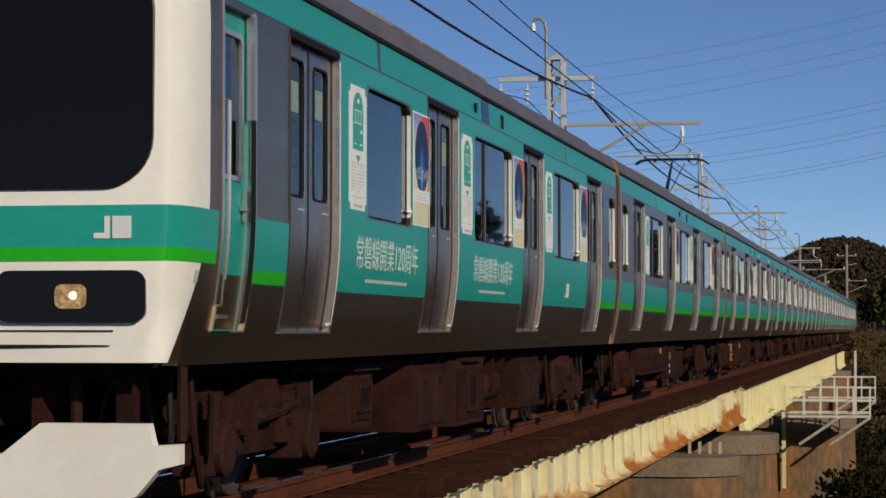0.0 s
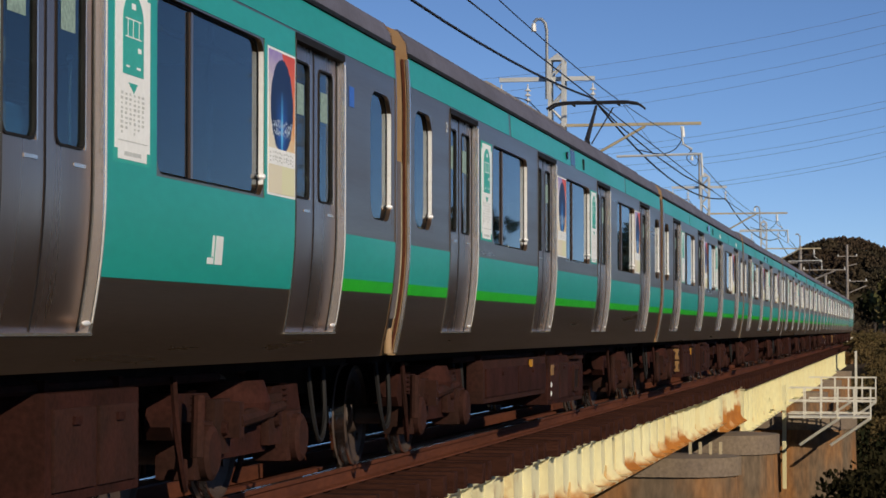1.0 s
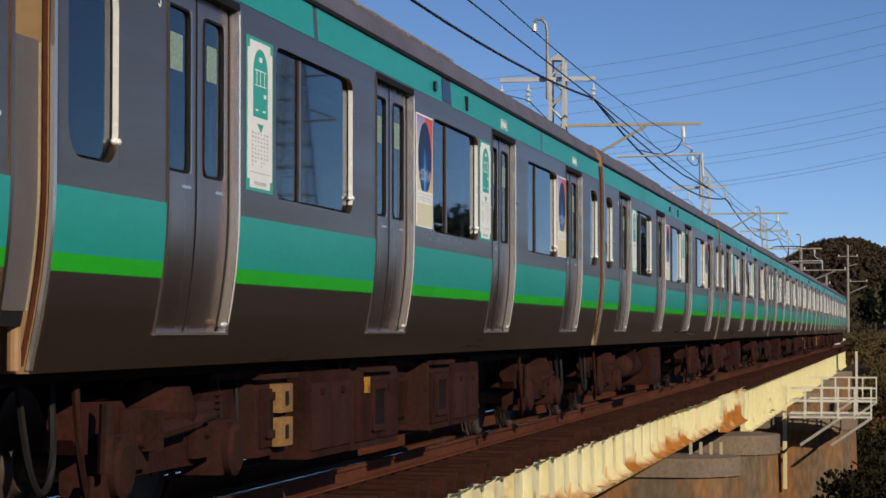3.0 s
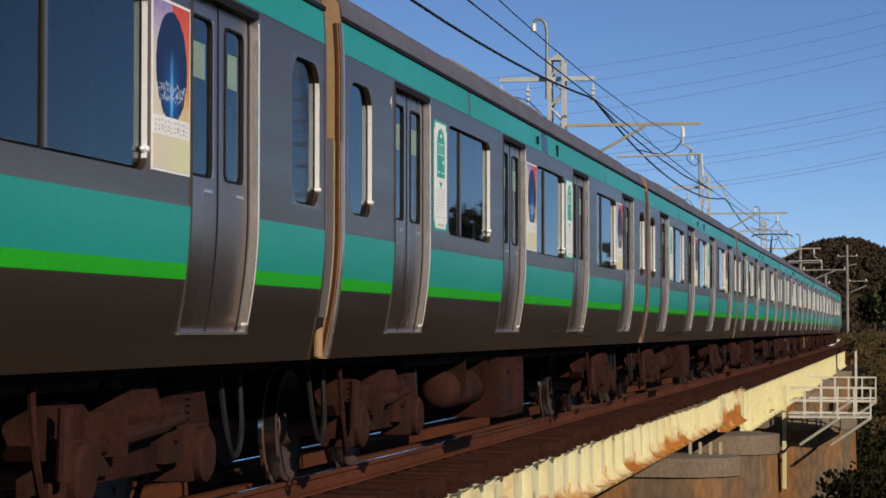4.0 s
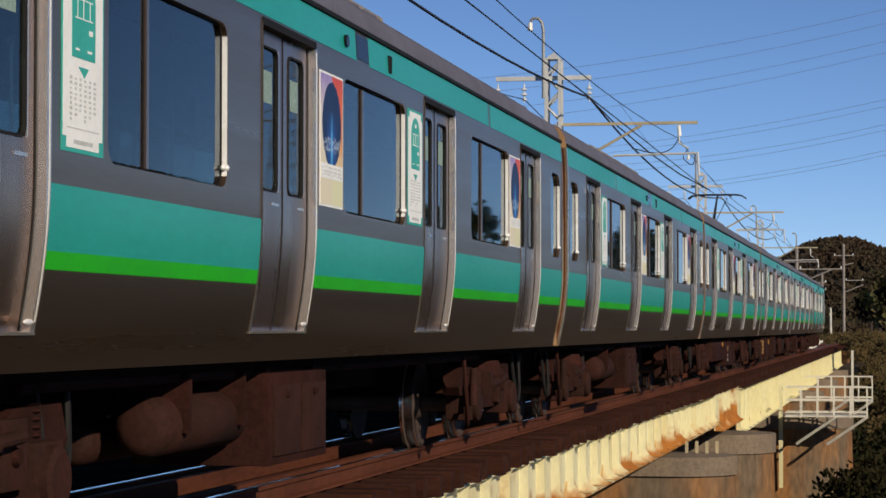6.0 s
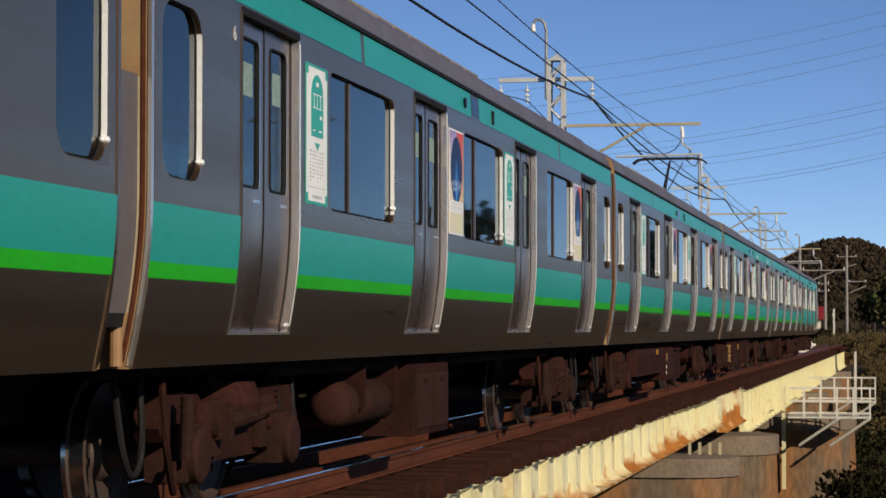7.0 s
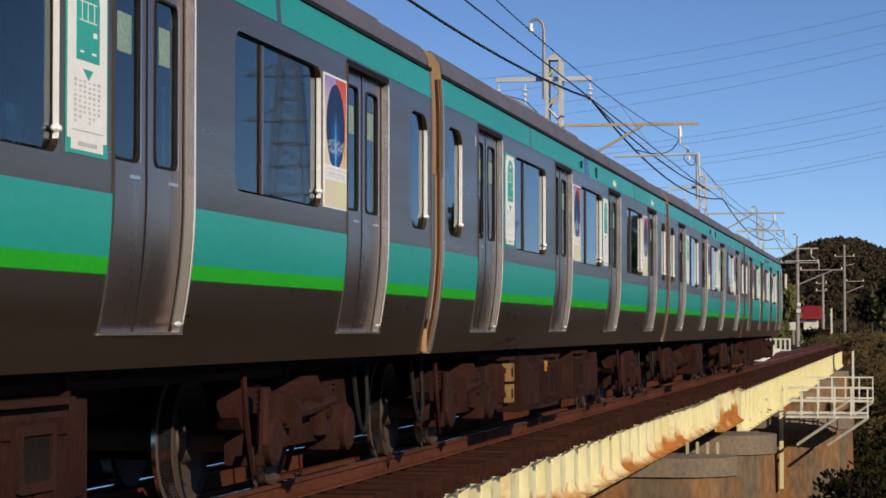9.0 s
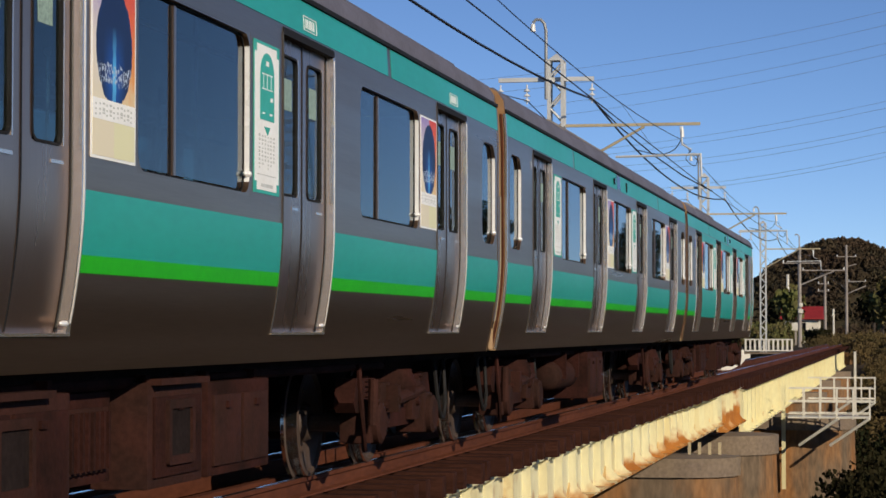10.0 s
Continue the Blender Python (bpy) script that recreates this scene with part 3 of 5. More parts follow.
def bogie(car, yc, powered):
    bg = part("bogie", boxes((-0.35, 0.35, yc - 0.16, yc + 0.16, 0.42, 0.72), (-1.02, 1.02, yc - 0.13, yc + 0.13, 0.5, 0.66), bev=0.02), UNDER, car, "brown dusty bogie")
    for sd in (1, -1):
        bm = bmesh.new()
        prism(bm, [(yc - 1.5, 0.6), (yc - 1.42, 0.52), (yc - 0.8, 0.5), (yc - 0.55, 0.36), (yc + 0.55, 0.36), (yc + 0.8, 0.5), (yc + 1.42, 0.52), (yc + 1.5, 0.6), (yc + 1.4, 0.79), (yc + 0.75, 0.78), (yc + 0.45, 0.62), (yc - 0.45, 0.62), (yc - 0.75, 0.78), (yc - 1.4, 0.79)], "x", sd * 0.92, sd * 1.08)
        part("side_frame", bm, UNDER, bg)
        for ya in (yc - 1.05, yc + 1.05):
            ab = bmesh.new()
            box(ab, sd * 0.9, sd * 1.16, ya - 0.2, ya + 0.2, 0.27, 0.62, 0.05)
            lathe(ab, [(sd * 1.12, 0.17), (sd * 1.2, 0.165), (sd * 1.22, 0.13), (sd * 1.22, 0.05)], False, cy=ya, cz=0.43)
            part("axle_box", ab, UNDERGREY, bg)
            sp = bmesh.new()
            lathe(sp, [(-0.1 + 0.02 * k, 0.075 if k % 2 else 0.105) for k in range(11)], True, seg=12)
            bmesh.ops.rotate(sp, verts=sp.verts, cent=(0, 0, 0), matrix=Matrix.Rotation(radians(90), 3, "X"))
            bmesh.ops.translate(sp, verts=sp.verts, vec=(sd * 1.0, ya, 0.7))
            part("axle_spring", sp, UNDER, bg)
            part("brake_block", boxes((sd * 0.46, sd * 0.62, ya - 0.52 if ya > yc else ya + 0.45, ya - 0.45 if ya > yc else ya + 0.52, 0.26, 0.6), bev=0.015), UNDER, bg)
        air = bmesh.new()
        tube(air, (sd * 0.98, yc, 0.62), (sd * 0.98, yc, 0.7), 0.27, 0.29, 16)
        tube(air, (sd * 0.98, yc, 0.7), (sd * 0.98, yc, 0.84), 0.29, 0.24, 16)
        part("air_spring", air, UNDER, bg)
        for y, h in ((yc - 0.62, 0.2), (yc + 0.62, 0.2)):
            part("frame_plate", boxes((sd * 1.08, sd * 1.14, y - 0.17, y + 0.17, 0.4, 0.4 + h + 0.14), bev=0.012), UNDERGREY, bg)
            part("bolt_cap", tube(bmesh.new(), (sd * 1.14, y, 0.56), (sd * 1.17, y, 0.56), 0.05, 0.04, 10), UNDER, bg)
        part("axle_damper", tube(bmesh.new(), (sd * 1.2, yc - 1.36, 0.42), (sd * 1.2, yc - 1.33, 0.78), 0.04, seg=10), UNDERGREY, bg)
        part("brake_cylinder", tube(bmesh.new(), (sd * 0.8, yc - 0.36, 0.5), (sd * 1.0, yc - 0.36, 0.52), 0.11, 0.1, 14), UNDER, bg)
        part("sand_pipe", path_tube(bmesh.new(), smooth_path([(sd * 0.62, yc + 1.62, 0.85), (sd * 0.63, yc + 1.66, 0.4), (sd * 0.58, yc + 1.56, 0.08)]), 0.022), UNDERGREY, bg)
        dm = bmesh.new()
        tube(dm, (sd * 1.2, yc - 0.55, 0.6), (sd * 1.2, yc + 0.2, 0.64), 0.055, seg=10)
        tube(dm, (sd * 1.2, yc + 0.2, 0.64), (sd * 1.2, yc + 0.55, 0.66), 0.035, seg=10)
        box(dm, sd * 1.1, sd * 1.24, yc - 0.6, yc - 0.5, 0.5, 0.72)
        part("yaw_damper", dm, UNDERGREY, bg)
        path = [(sd * 1.18, yc - 1.75, 0.9), (sd * 1.2, yc - 1.72, 0.5), (sd * 1.17, yc - 1.5, 0.24), (sd * 1.12, yc - 1.35, 0.4)]
        part("air_hose", path_tube(bmesh.new(), smooth_path(path), 0.022), UNDER, bg)
        if powered:
            part("traction_motor", boxes((sd * 0.02, sd * 0.44, yc - 0.85, yc - 0.35, 0.28, 0.72), bev=0.05), UNDER, bg)
    for ya in (yc - 1.05, yc + 1.05):
        ws = bmesh.new()
        for s in (1, -1):
            lathe(ws, [(d, r) for d, r in wheel_profile(s)], False, seg=28)
        tube(ws, (-0.95, 0, 0), (0.95, 0, 0), 0.075, seg=12)
        for s in (1, -1):
            for k in range(3):
                a = k * math.tau / 3
                tube(ws, (s * 0.575, 0.27 * math.cos(a), 0.27 * math.sin(a)), (s * 0.6, 0.27 * math.cos(a), 0.27 * math.sin(a)), 0.03, seg=8)
        wo = part("wheelset", ws, WHEEL, bg, "steel wheelset with polished treads", smooth=False)
        wo.data.materials.append(TREAD)
        for p in wo.data.polygons:
            r = math.hypot(p.center[1], p.center[2])
            if r > 0.424 and abs(p.normal.x) < 0.6:
                p.material_index = 1
        wo.location = (0, ya, 0.43)
        WHEELS.append(wo)


WHEELS = []
# underfloor boxes for each kind of car: start, end, bottom, top, inset of the face, how it looks
TRAILER = [(-3.95, -2.25, 0.36, 0.88, 0.2, 3), (-2.2, -0.68, 0.28, 0.88, 0.1, 0)]
MOTOR = [(-5.3, -4.5, 0.34, 0.86, 0.2, 1), (-4.35, -3.05, 0.28, 0.88, 0.1, 0), (-2.95, -1.35, 0.27, 0.86, 0.12, 1), (-1.15, -0.3, 0.36, 0.84, 0.28, 2), (-0.15, 0.85, 0.3, 0.88, 0.12, 1), (1.0, 2.35, 0.3, 0.86, 0.13, 0)]
FRONT = [(-4.4, -3.6, 0.4, 0.86, 0.25, 1), (-2.6, -1.2, 0.3, 0.86, 0.12, 0), (-0.9, 0.6, 0.28, 0.88, 0.1, 1), (1.3, 2.5, 0.36, 0.88, 0.2, 3), (3.0, 4.4, 0.32, 0.86, 0.14, 0)]

INVERTER = [(-5.2, -1.15, 0.44, 0.86, 0.12, 1), (-1.1, 0.5, 0.3, 0.86, 0.1, 0), (0.56, 2.14, 0.28, 0.82, 0.14, 1)]


def underfloor(car, seed):
    part("underframe", boxes((-1.12, 1.12, -9.6, 9.6, 0.90, 0.985), (-0.25, 0.25, -9.7, 9.7, 0.62, 0.9)), UNDERSHADE, car)
    for y0, y1, z0, z1, ins, look_kind in {1: FRONT, 2: TRAILER, 3: MOTOR, 4: INVERTER}[seed]:
        for sd in (1, -1):
            xo = sd * (1.37 - ins)
            if look_kind == 3:
                bm = bmesh.new()
                for k, (zz, r) in enumerate(((0.6, 0.18), (0.5, 0.13))):
                    lathe(bm, [(y0, r * 0.55), (y0 + 0.03, r * 0.85), (y0 + 0.08, r), (y1 - 0.08, r), (y1 - 0.03, r * 0.85), (y1, r * 0.55)], True, cx=sd * (0.98 - 0.42 * k), cz=zz, seg=16)
                b = part("air_tank", bm, UNDERGREY, car, smooth=True)
                for y in (y0 + 0.25, y1 - 0.3):
                    part("tank_strap", boxes((sd * 0.75, sd * 1.2, y, y + 0.05, 0.56, 0.9)), UNDER, b)
                continue
            b = part("equipment_box", boxes((sd * (1.08 if y1 - y0 > 3 else 0.35), xo, y0, y1, z0, z1), bev=0.02), (UNDER, UNDERGREY, UNDER)[look_kind], car)
            m = 2 if y1 - y0 > 1.2 else 1
            w = (y1 - y0 - 0.1) / m
            for k in range(m):
                a = y0 + 0.05 + k * w
                part("cover", boxes((xo - sd * 0.005, xo + sd * 0.018, a + 0.03, a + w - 0.03, z0 + 0.06, z1 - 0.08), bev=0.006), UNDERGREY if look_kind != 1 else UNDER, b)
                part("latch", boxes((xo + sd * 0.018, xo + sd * 0.035, a + w / 2 - 0.05, a + w / 2 + 0.05, z1 - 0.16, z1 - 0.12)), UNDER, b)
            if look_kind == 1 and y1 - y0 < 1.9:
                mid_y = (y0 + y1) / 2
                fr = part("inset_frame", ring_slab(bmesh.new(), sd, rounded(mid_y - 0.24, mid_y + 0.24, z0 + 0.12, z1 - 0.1, 0.02), rounded(mid_y - 0.19, mid_y + 0.19, z0 + 0.17, z1 - 0.15, 0.015), abs(xo) + 0.016, abs(xo) + 0.04), UNDERGREY, b)
                part("inset_panel", boxes((xo + sd * 0.018, xo + sd * 0.024, mid_y - 0.19, mid_y + 0.19, z0 + 0.17, z1 - 0.15)), UNDERSHADE, fr)
                part("top_ledge", boxes((xo - sd * 0.05, xo + sd * 0.06, mid_y - 0.45, mid_y + 0.45, z1 - 0.015, z1 + 0.02)), UNDERGREY, b)
            if look_kind == 2:
                for k in range(8):
                    part("cooling_fin", boxes((xo + sd * 0.018, xo + sd * 0.06, y0 + 0.1 + 0.08 * k, y0 + 0.13 + 0.08 * k, z0 + 0.08, z1 - 0.1)), UNDER, b)
            for yb in (y0 + 0.15, y1 - 0.15):
                part("hanger", boxes((xo - sd * 0.12, xo - sd * 0.05, yb - 0.03, yb + 0.03, z1 - 0.01, 0.92)), UNDER, b)
    if seed == 4:
        part("switch_panel", boxes((1.275, 1.295, -1.0, -0.78, 0.64, 0.76), bev=0.006), TANPANEL, car, "ochre switch panel")
        part("tag_plate", boxes((1.262, 1.29, -2.43, -2.34, 0.76, 0.84)), AMBER, car, "amber tag plate")
        for z in (0.53, 0.43):
            part("air_tap", lathe(bmesh.new(), [(1.27, 0.02), (1.295, 0.032), (1.3, 0.016), (1.29, 0.008)], False, cy=-0.98, cz=z, seg=12), WHITEFILM, car, "small white air tap")
    if seed == 3:
        part("tag_plate", boxes((1.262, 1.285, -2.62, -2.5, 0.69, 0.81)), AMBER, car, "amber tag plate")
        for z in (0.4, 0.62):
            pn = part("switch_panel", boxes((1.16, 1.25, -4.95, -4.65, z, z + 0.19), bev=0.01), TANPANEL, car, "ochre switch panel")
            part("slot", boxes((1.25, 1.26, -4.85, -4.79, z + 0.05, z + 0.14)), RUBBER, pn)
    for sd in (1, -1):
        pts = [(sd * 1.12, y, 0.88) for k, y in enumerate(np.linspace(-6.2, 6.2, 14))]
        part("cable_duct", path_tube(bmesh.new(), pts, 0.03, 6), UNDER, car)
        for y in (-8.9, 8.9, -5.6, -1.25) if seed == 3 else (-8.9, 8.9, -5.6):
            hang = [(sd * 1.05, y - 0.2, 0.92), (sd * 1.08, y - 0.12, 0.5), (sd * 1.08, y + 0.05, 0.36), (sd * 1.08, y + 0.2, 0.5), (sd * 1.05, y + 0.25, 0.92)]
            part("jumper_hose", path_tube(bmesh.new(), smooth_path(hang), 0.02), RUBBER, car)


def pantograph(car, yc):
    """Single-arm pantograph, raised."""
    base = part("pantograph_base", boxes((-0.7, 0.7, yc - 0.55, yc - 0.47, 3.78, 3.86), (-0.7, 0.7, yc + 0.47, yc + 0.55, 3.78, 3.86), (-0.5, -0.42, yc - 0.5, yc + 0.5, 3.8, 3.86), (0.42, 0.5, yc - 0.5, yc + 0.5, 3.8, 3.86)), WIRE, car)
    ins = bmesh.new()
    for x in (-0.6, 0.6):
        for y in (yc - 0.5, yc + 0.5):
            tube(ins, (x, y, 3.58), (x, y, 3.78), 0.07, 0.05, 10)
    part("insulator", ins, PORCELAIN, base)
    part("lower_arm", tube(bmesh.new(), (0, yc + 0.45, 3.86), (0, yc - 0.95, 4.4), 0.055, 0.045), WIRE, base)
    part("pushrod", tube(bmesh.new(), (0.12, yc + 0.15, 3.86), (0.06, yc - 0.9, 4.3), 0.02), WIRE, base)
    part("upper_arm", tube(bmesh.new(), (0, yc - 0.95, 4.4), (0, yc + 0.3, 5.10), 0.045, 0.025), WIRE, base)
    part("stay_rod", tube(bmesh.new(), (0.05, yc - 0.7, 4.36), (0.3, yc + 0.3, 5.07), 0.012), WIRE, base)
    hd = bmesh.new()
    for y in (yc + 0.16, yc + 0.44):
        path_tube(hd, [(-0.86, y, 5.05), (-0.74, y, 5.135), (-0.55, y, 5.165), (0.55, y, 5.165), (0.74, y, 5.135), (0.86, y, 5.05)], 0.022)
    tube(hd, (-0.4, yc + 0.16, 5.125), (-0.4, yc + 0.44, 5.125), 0.02)
    tube(hd, (0.4, yc + 0.16, 5.125), (0.4, yc + 0.44, 5.125), 0.02)
    part("collector_head", hd, WIRE, base)


def roof_outline(extra=0.0):
    pts = [(1.45, 3.33), (1.44, 3.41), (1.38, 3.5), (1.22, 3.58), (0.85, 3.645), (0.4, 3.68), (0, 3.69)]
    pts = [(x - extra * 0.3, z + extra) for x, z in pts]
    return pts + [(-x, z) for x, z in pts[-2::-1]]


def make_car(name, label, seed, cab=False, panto=None, wrapped=False):
    """One car, its middle at the origin at rail height; y runs along it and the cab is at its -y end."""
    car = thing(name, label, "train car", "cars of the commuter train")
    Y0, Y1 = -9.75, 9.75
    doors = [-7.41, -2.47, 2.47, 7.41]
    wins = [(-5.95, -3.87, 0.68), (-1.02, 1.06, 0.68), (3.92, 6.0, 0.68)]
    ends = [(-9.58, -8.85), (8.86, 9.59)]
    if cab:
        doors[0] = -6.85
        wins[0] = (-5.35, -3.8, 0)
        ends = [(8.86, 9.59)]
        Y0 = -9.46
    crew = (-8.97, -8.35) if cab else None
    opens = [(d - 0.682, d + 0.682, DOOR_Z0, DOOR_Z1) for d in doors] + [(a, b, WIN_Z0, WIN_Z1) for a, b, _ in wins] + [(a, b, WIN_Z0, WIN_Z1) for a, b in ends]
    if crew:
        opens.append((crew[0] - 0.033, crew[1] + 0.033, DOOR_Z0, DOOR_Z1 + 0.022))
    ys = sorted({Y0, Y1, *[o[0] for o in opens], *[o[1] for o in opens]})
    zs = sorted({*ZS, DOOR_Z0, DOOR_Z1, WIN_Z0, WIN_Z1})
    for sd in (1, -1):
        bm = bmesh.new()
        cache = {}

        def v(y, z, d):
            if (y, z, d) not in cache:
                cache[y, z, d] = bm.verts.new((sd * (sx(z) - d), y, z))
            return cache[y, z, d]

        def solid(i, j):
            if not (0 <= i < len(ys) - 1 and 0 <= j < len(zs) - 1):
                return False
            y, z = (ys[i] + ys[i + 1]) / 2, (zs[j] + zs[j + 1]) / 2
            return not any(o[0] < y < o[1] and o[2] < z < o[3] for o in opens)

        T = 0.09
        for i in range(len(ys) - 1):
            for j in range(len(zs) - 1):
                if not solid(i, j):
                    continue
                a, b, c, d = ys[i], ys[i + 1], zs[j], zs[j + 1]
                bm.faces.new((v(a, c, 0), v(b, c, 0), v(b, d, 0), v(a, d, 0)))
                bm.faces.new((v(a, c, T), v(a, d, T), v(b, d, T), v(b, c, T)))
                for ii, jj, p, q in ((i - 1, j, (a, c), (a, d)), (i + 1, j, (b, c), (b, d)), (i, j - 1, (a, c), (b, c)), (i, j + 1, (a, d), (b, d))):
                    if not solid(ii, jj):
                        bm.faces.new((v(*p, 0), v(*q, 0), v(*q, T), v(*p, T)))
        part("side_wall", bm, STEEL, car, "brushed stainless steel side wall")
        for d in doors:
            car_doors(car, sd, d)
        for a, b, s in wins:
            car_window(car, sd, a, b, s)
        for a, b in ends:
            car_window(car, sd, a, b, 0, 0.17)
        # coloured bands between the doors
        cuts = [Y0 + (0.71 if cab else 0.01)]
        for d in doors:
            cuts += [d - 0.685, d + 0.685]
        cuts.append(Y1 - 0.01)
        for k in range(0, len(cuts), 2):
            a, b = cuts[k], cuts[k + 1]
            segs = [(a, b)]
            if cab and k == 0:
                segs = [(crew[1] + 0.06, b)]
            for a, b in segs:
                if wrapped and 0 < k < 8:
                    win = next((o for o in wins if a < o[0] < b), None)
                    bm = bmesh.new()
                    patch(bm, sd, a, b, 1.42, WIN_Z0, 0.003, 0.003)
                    patch(bm, sd, a, win[0], WIN_Z0, WIN_Z1, 0.003, 0.003)
                    patch(bm, sd, win[1], b, WIN_Z0, WIN_Z1, 0.003, 0.003)
                    patch(bm, sd, a, b, WIN_Z1, 3.055, 0.003, 0.003)
                    part("teal_wrap", bm, TEAL, car, "emerald teal printed film")
                else:
                    part("teal_band", patch(bmesh.new(), sd, a, b, 1.519, 1.826, 0.003, 0.003), TEAL, car, "emerald teal band")
                    part("green_band", patch(bmesh.new(), sd, a, b, 1.434, 1.519, 0.003, 0.003), GREEN, car, "leaf green band")
        tops = [-9.2 if cab else Y0 + 0.02, -4.98, -4.86, -0.62, -0.2, 4.86, 4.98, Y1 - 0.02]
        for a, b in zip(tops[::2], tops[1::2]):
            part("upper_teal_band", patch(bmesh.new(), sd, a, b, 3.07, 3.285, 0.003, 0.003), TEAL, car, "emerald teal band")
        dsp = part("destination_display", patch(bmesh.new(), sd, -0.6, -0.22, 3.09, 3.265, 0.004, 0.004), BLACKGLASS, car)
        part("side_lamp", tube(bmesh.new(), (sd * 1.46, -0.95, 3.17), (sd * 1.49, -0.95, 3.17), 0.045, seg=12), BLACKGLASS, car)
        part("vent_slot", boxes((sd * 1.45, sd * 1.482, 0.45, 0.54, 3.1, 3.23), bev=0.008), RUBBER, car)
        part("gutter", boxes((sd * 1.43, sd * 1.475, Y0, Y1, 3.292, 3.325), bev=0.006), RUBBER, car)
        part("sole_bar", boxes((sd * 1.16, sd * 1.24, Y0, Y1, 0.955, 0.99)), UNDERSHADE, car)
        # posters
        if wrapped:
            spots = [("t", wins[0][0] - 0.6), ("p", wins[0][1] + 0.06), ("t", wins[1][0] - 0.68), ("p", wins[1][1] + 0.06), ("t", wins[2][0] - 0.68), ("p", wins[2][1] + 0.06)]
        else:
            spots = [("t", -6.6), ("p", -1.72), ("t", 1.12), ("p", 6.04)]
        for kind, y in spots:
            if kind == "t":
                ticket_poster(car, sd, y, y + 0.58)
            else:
                picture_poster(car, sd, y, y + 0.66)
        if panto is not None:
            for y in (2.5, 7.5):
                nb = bmesh.new()
                for k, wd in enumerate((0.03, 0.024, 0.034, 0.026, 0.03)):
                    patch(nb, sd, y - 0.125 + 0.05 * k, y - 0.125 + 0.05 * k + wd, 3.118, 3.178, 0.006, 0.003)
                for q in ((y - 0.17, y + 0.17, 3.1, 3.106), (y - 0.17, y + 0.17, 3.19, 3.196), (y - 0.17, y - 0.16, 3.106, 3.19), (y + 0.16, y + 0.17, 3.106, 3.19)):
                    patch(nb, sd, *q, 0.006, 0.003)
                part("number_label", nb, WHITEFILM, car)
        if cab:
            part("pictogram_plate", boxes((sd * 1.476, sd * 1.48, 8.2, 8.34, 2.72, 2.86)), SIGNBLUE, car)
    # roof
    roof = part("roof", prism(bmesh.new(), roof_outline(), "y", Y0, Y1), ROOF, car, "dark grey roof")
    part("roof_edge", boxes((-1.44, 1.44, Y0 + 0.02, Y1 - 0.02, 3.30, 3.34)), ROOF, roof)
    ac = bmesh.new()
    prism(ac, [(-1.0, 3.58), (-0.96, 3.8), (-0.82, 3.88), (-0.4, 3.93), (0.4, 3.93), (0.82, 3.88), (0.96, 3.8), (1.0, 3.58)], "y", -2.55, 2.55)
    for s in (-1, 1):
        prism(ac, [(-0.94, 3.58), (-0.88, 3.74), (-0.4, 3.84), (0.4, 3.84), (0.88, 3.74), (0.94, 3.58)], "y", s * 2.55, s * 2.9)
    unit = part("air_conditioner", ac, ROOFDIRTY, car, "dusty roof air conditioner")
    for sd in (-1, 1):
        for k in range(7):
            part("grille_slat", boxes((sd * 0.97, sd * 1.0, -2.3 + 0.66 * k, -1.8 + 0.66 * k, 3.7, 3.76)), ROOF, unit)
    for y in (-6.6, 6.4):
        part("roof_vent", prism(bmesh.new(), [(-0.5, 3.6), (-0.45, 3.74), (0.45, 3.74), (0.5, 3.6)], "y", y - 0.5, y + 0.5), ROOFDIRTY, car)
    part("roof_walkway", boxes((1.04, 1.2, Y0 + 0.8, Y1 - 0.8, 3.6, 3.625)), ROOF, car)
    # inside
    part("floor", boxes((-1.33, 1.33, Y0 + 0.05, Y1 - 0.05, 1.09, 1.14)), BELLOWS, car)
    part("ceiling", boxes((-1.35, 1.35, Y0 + 0.05, Y1 - 0.05, 3.22, 3.27)), INTERIOR, car)
    for sd in (1, -1):
        for a, b in ((-6.6, -3.3), (-1.7, 1.7), (3.2, 6.6)):
            st = boxes((sd * 0.9, sd * 1.33, a, b, 1.5, 1.58), (sd * 1.25, sd * 1.34, a, b, 1.6, 1.95), bev=0.02)
            part("bench_seat", st, SEAT, car, "green moquette bench")
        part("luggage_rack", boxes((sd * 1.0, sd * 1.03, -9, 9, 2.9, 2.93)), CHROME, car)
    for y in (-6.7, -3.2, -1.75, 1.75, 3.2, 6.7):
        for sd in (1, -1):
            part("grab_pole", tube(bmesh.new(), (sd * 0.92, y, 1.14), (sd * 0.92, y, 3.22), 0.016, seg=6), CHROME, car)
    # ends
    for ye, s in ((Y0, -1), (Y1, 1)):
        if cab and s < 0:
            continue
        bm = bmesh.new()
        prof = [(sx(z), z) for z in ZS]
        outline = [(-x, z) for x, z in prof] + [(x, z) for x, z in reversed(roof_outline()[1:-1])] + [(x, z) for x, z in reversed(prof)]
        prism(bm, outline, "y", ye - s * 0.06, ye + s * 0.004)
        part("end_wall", bm, ENDWALL, car, "weathered end wall")
        bl = bmesh.new()
        for k in range(4):
            box(bl, -0.62, 0.62, ye + s * (0.02 + 0.055 * k), ye + s * (0.055 + 0.055 * k), 1.05, 3.25, 0.01)
        part("gangway_bellows", bl, BELLOWS, car, "dark folded gangway bellows")
        part("coupler", boxes((-0.14, 0.14, ye - s * 0.2, ye + s * 0.25, 0.72, 0.96), bev=0.03), UNDER, car)
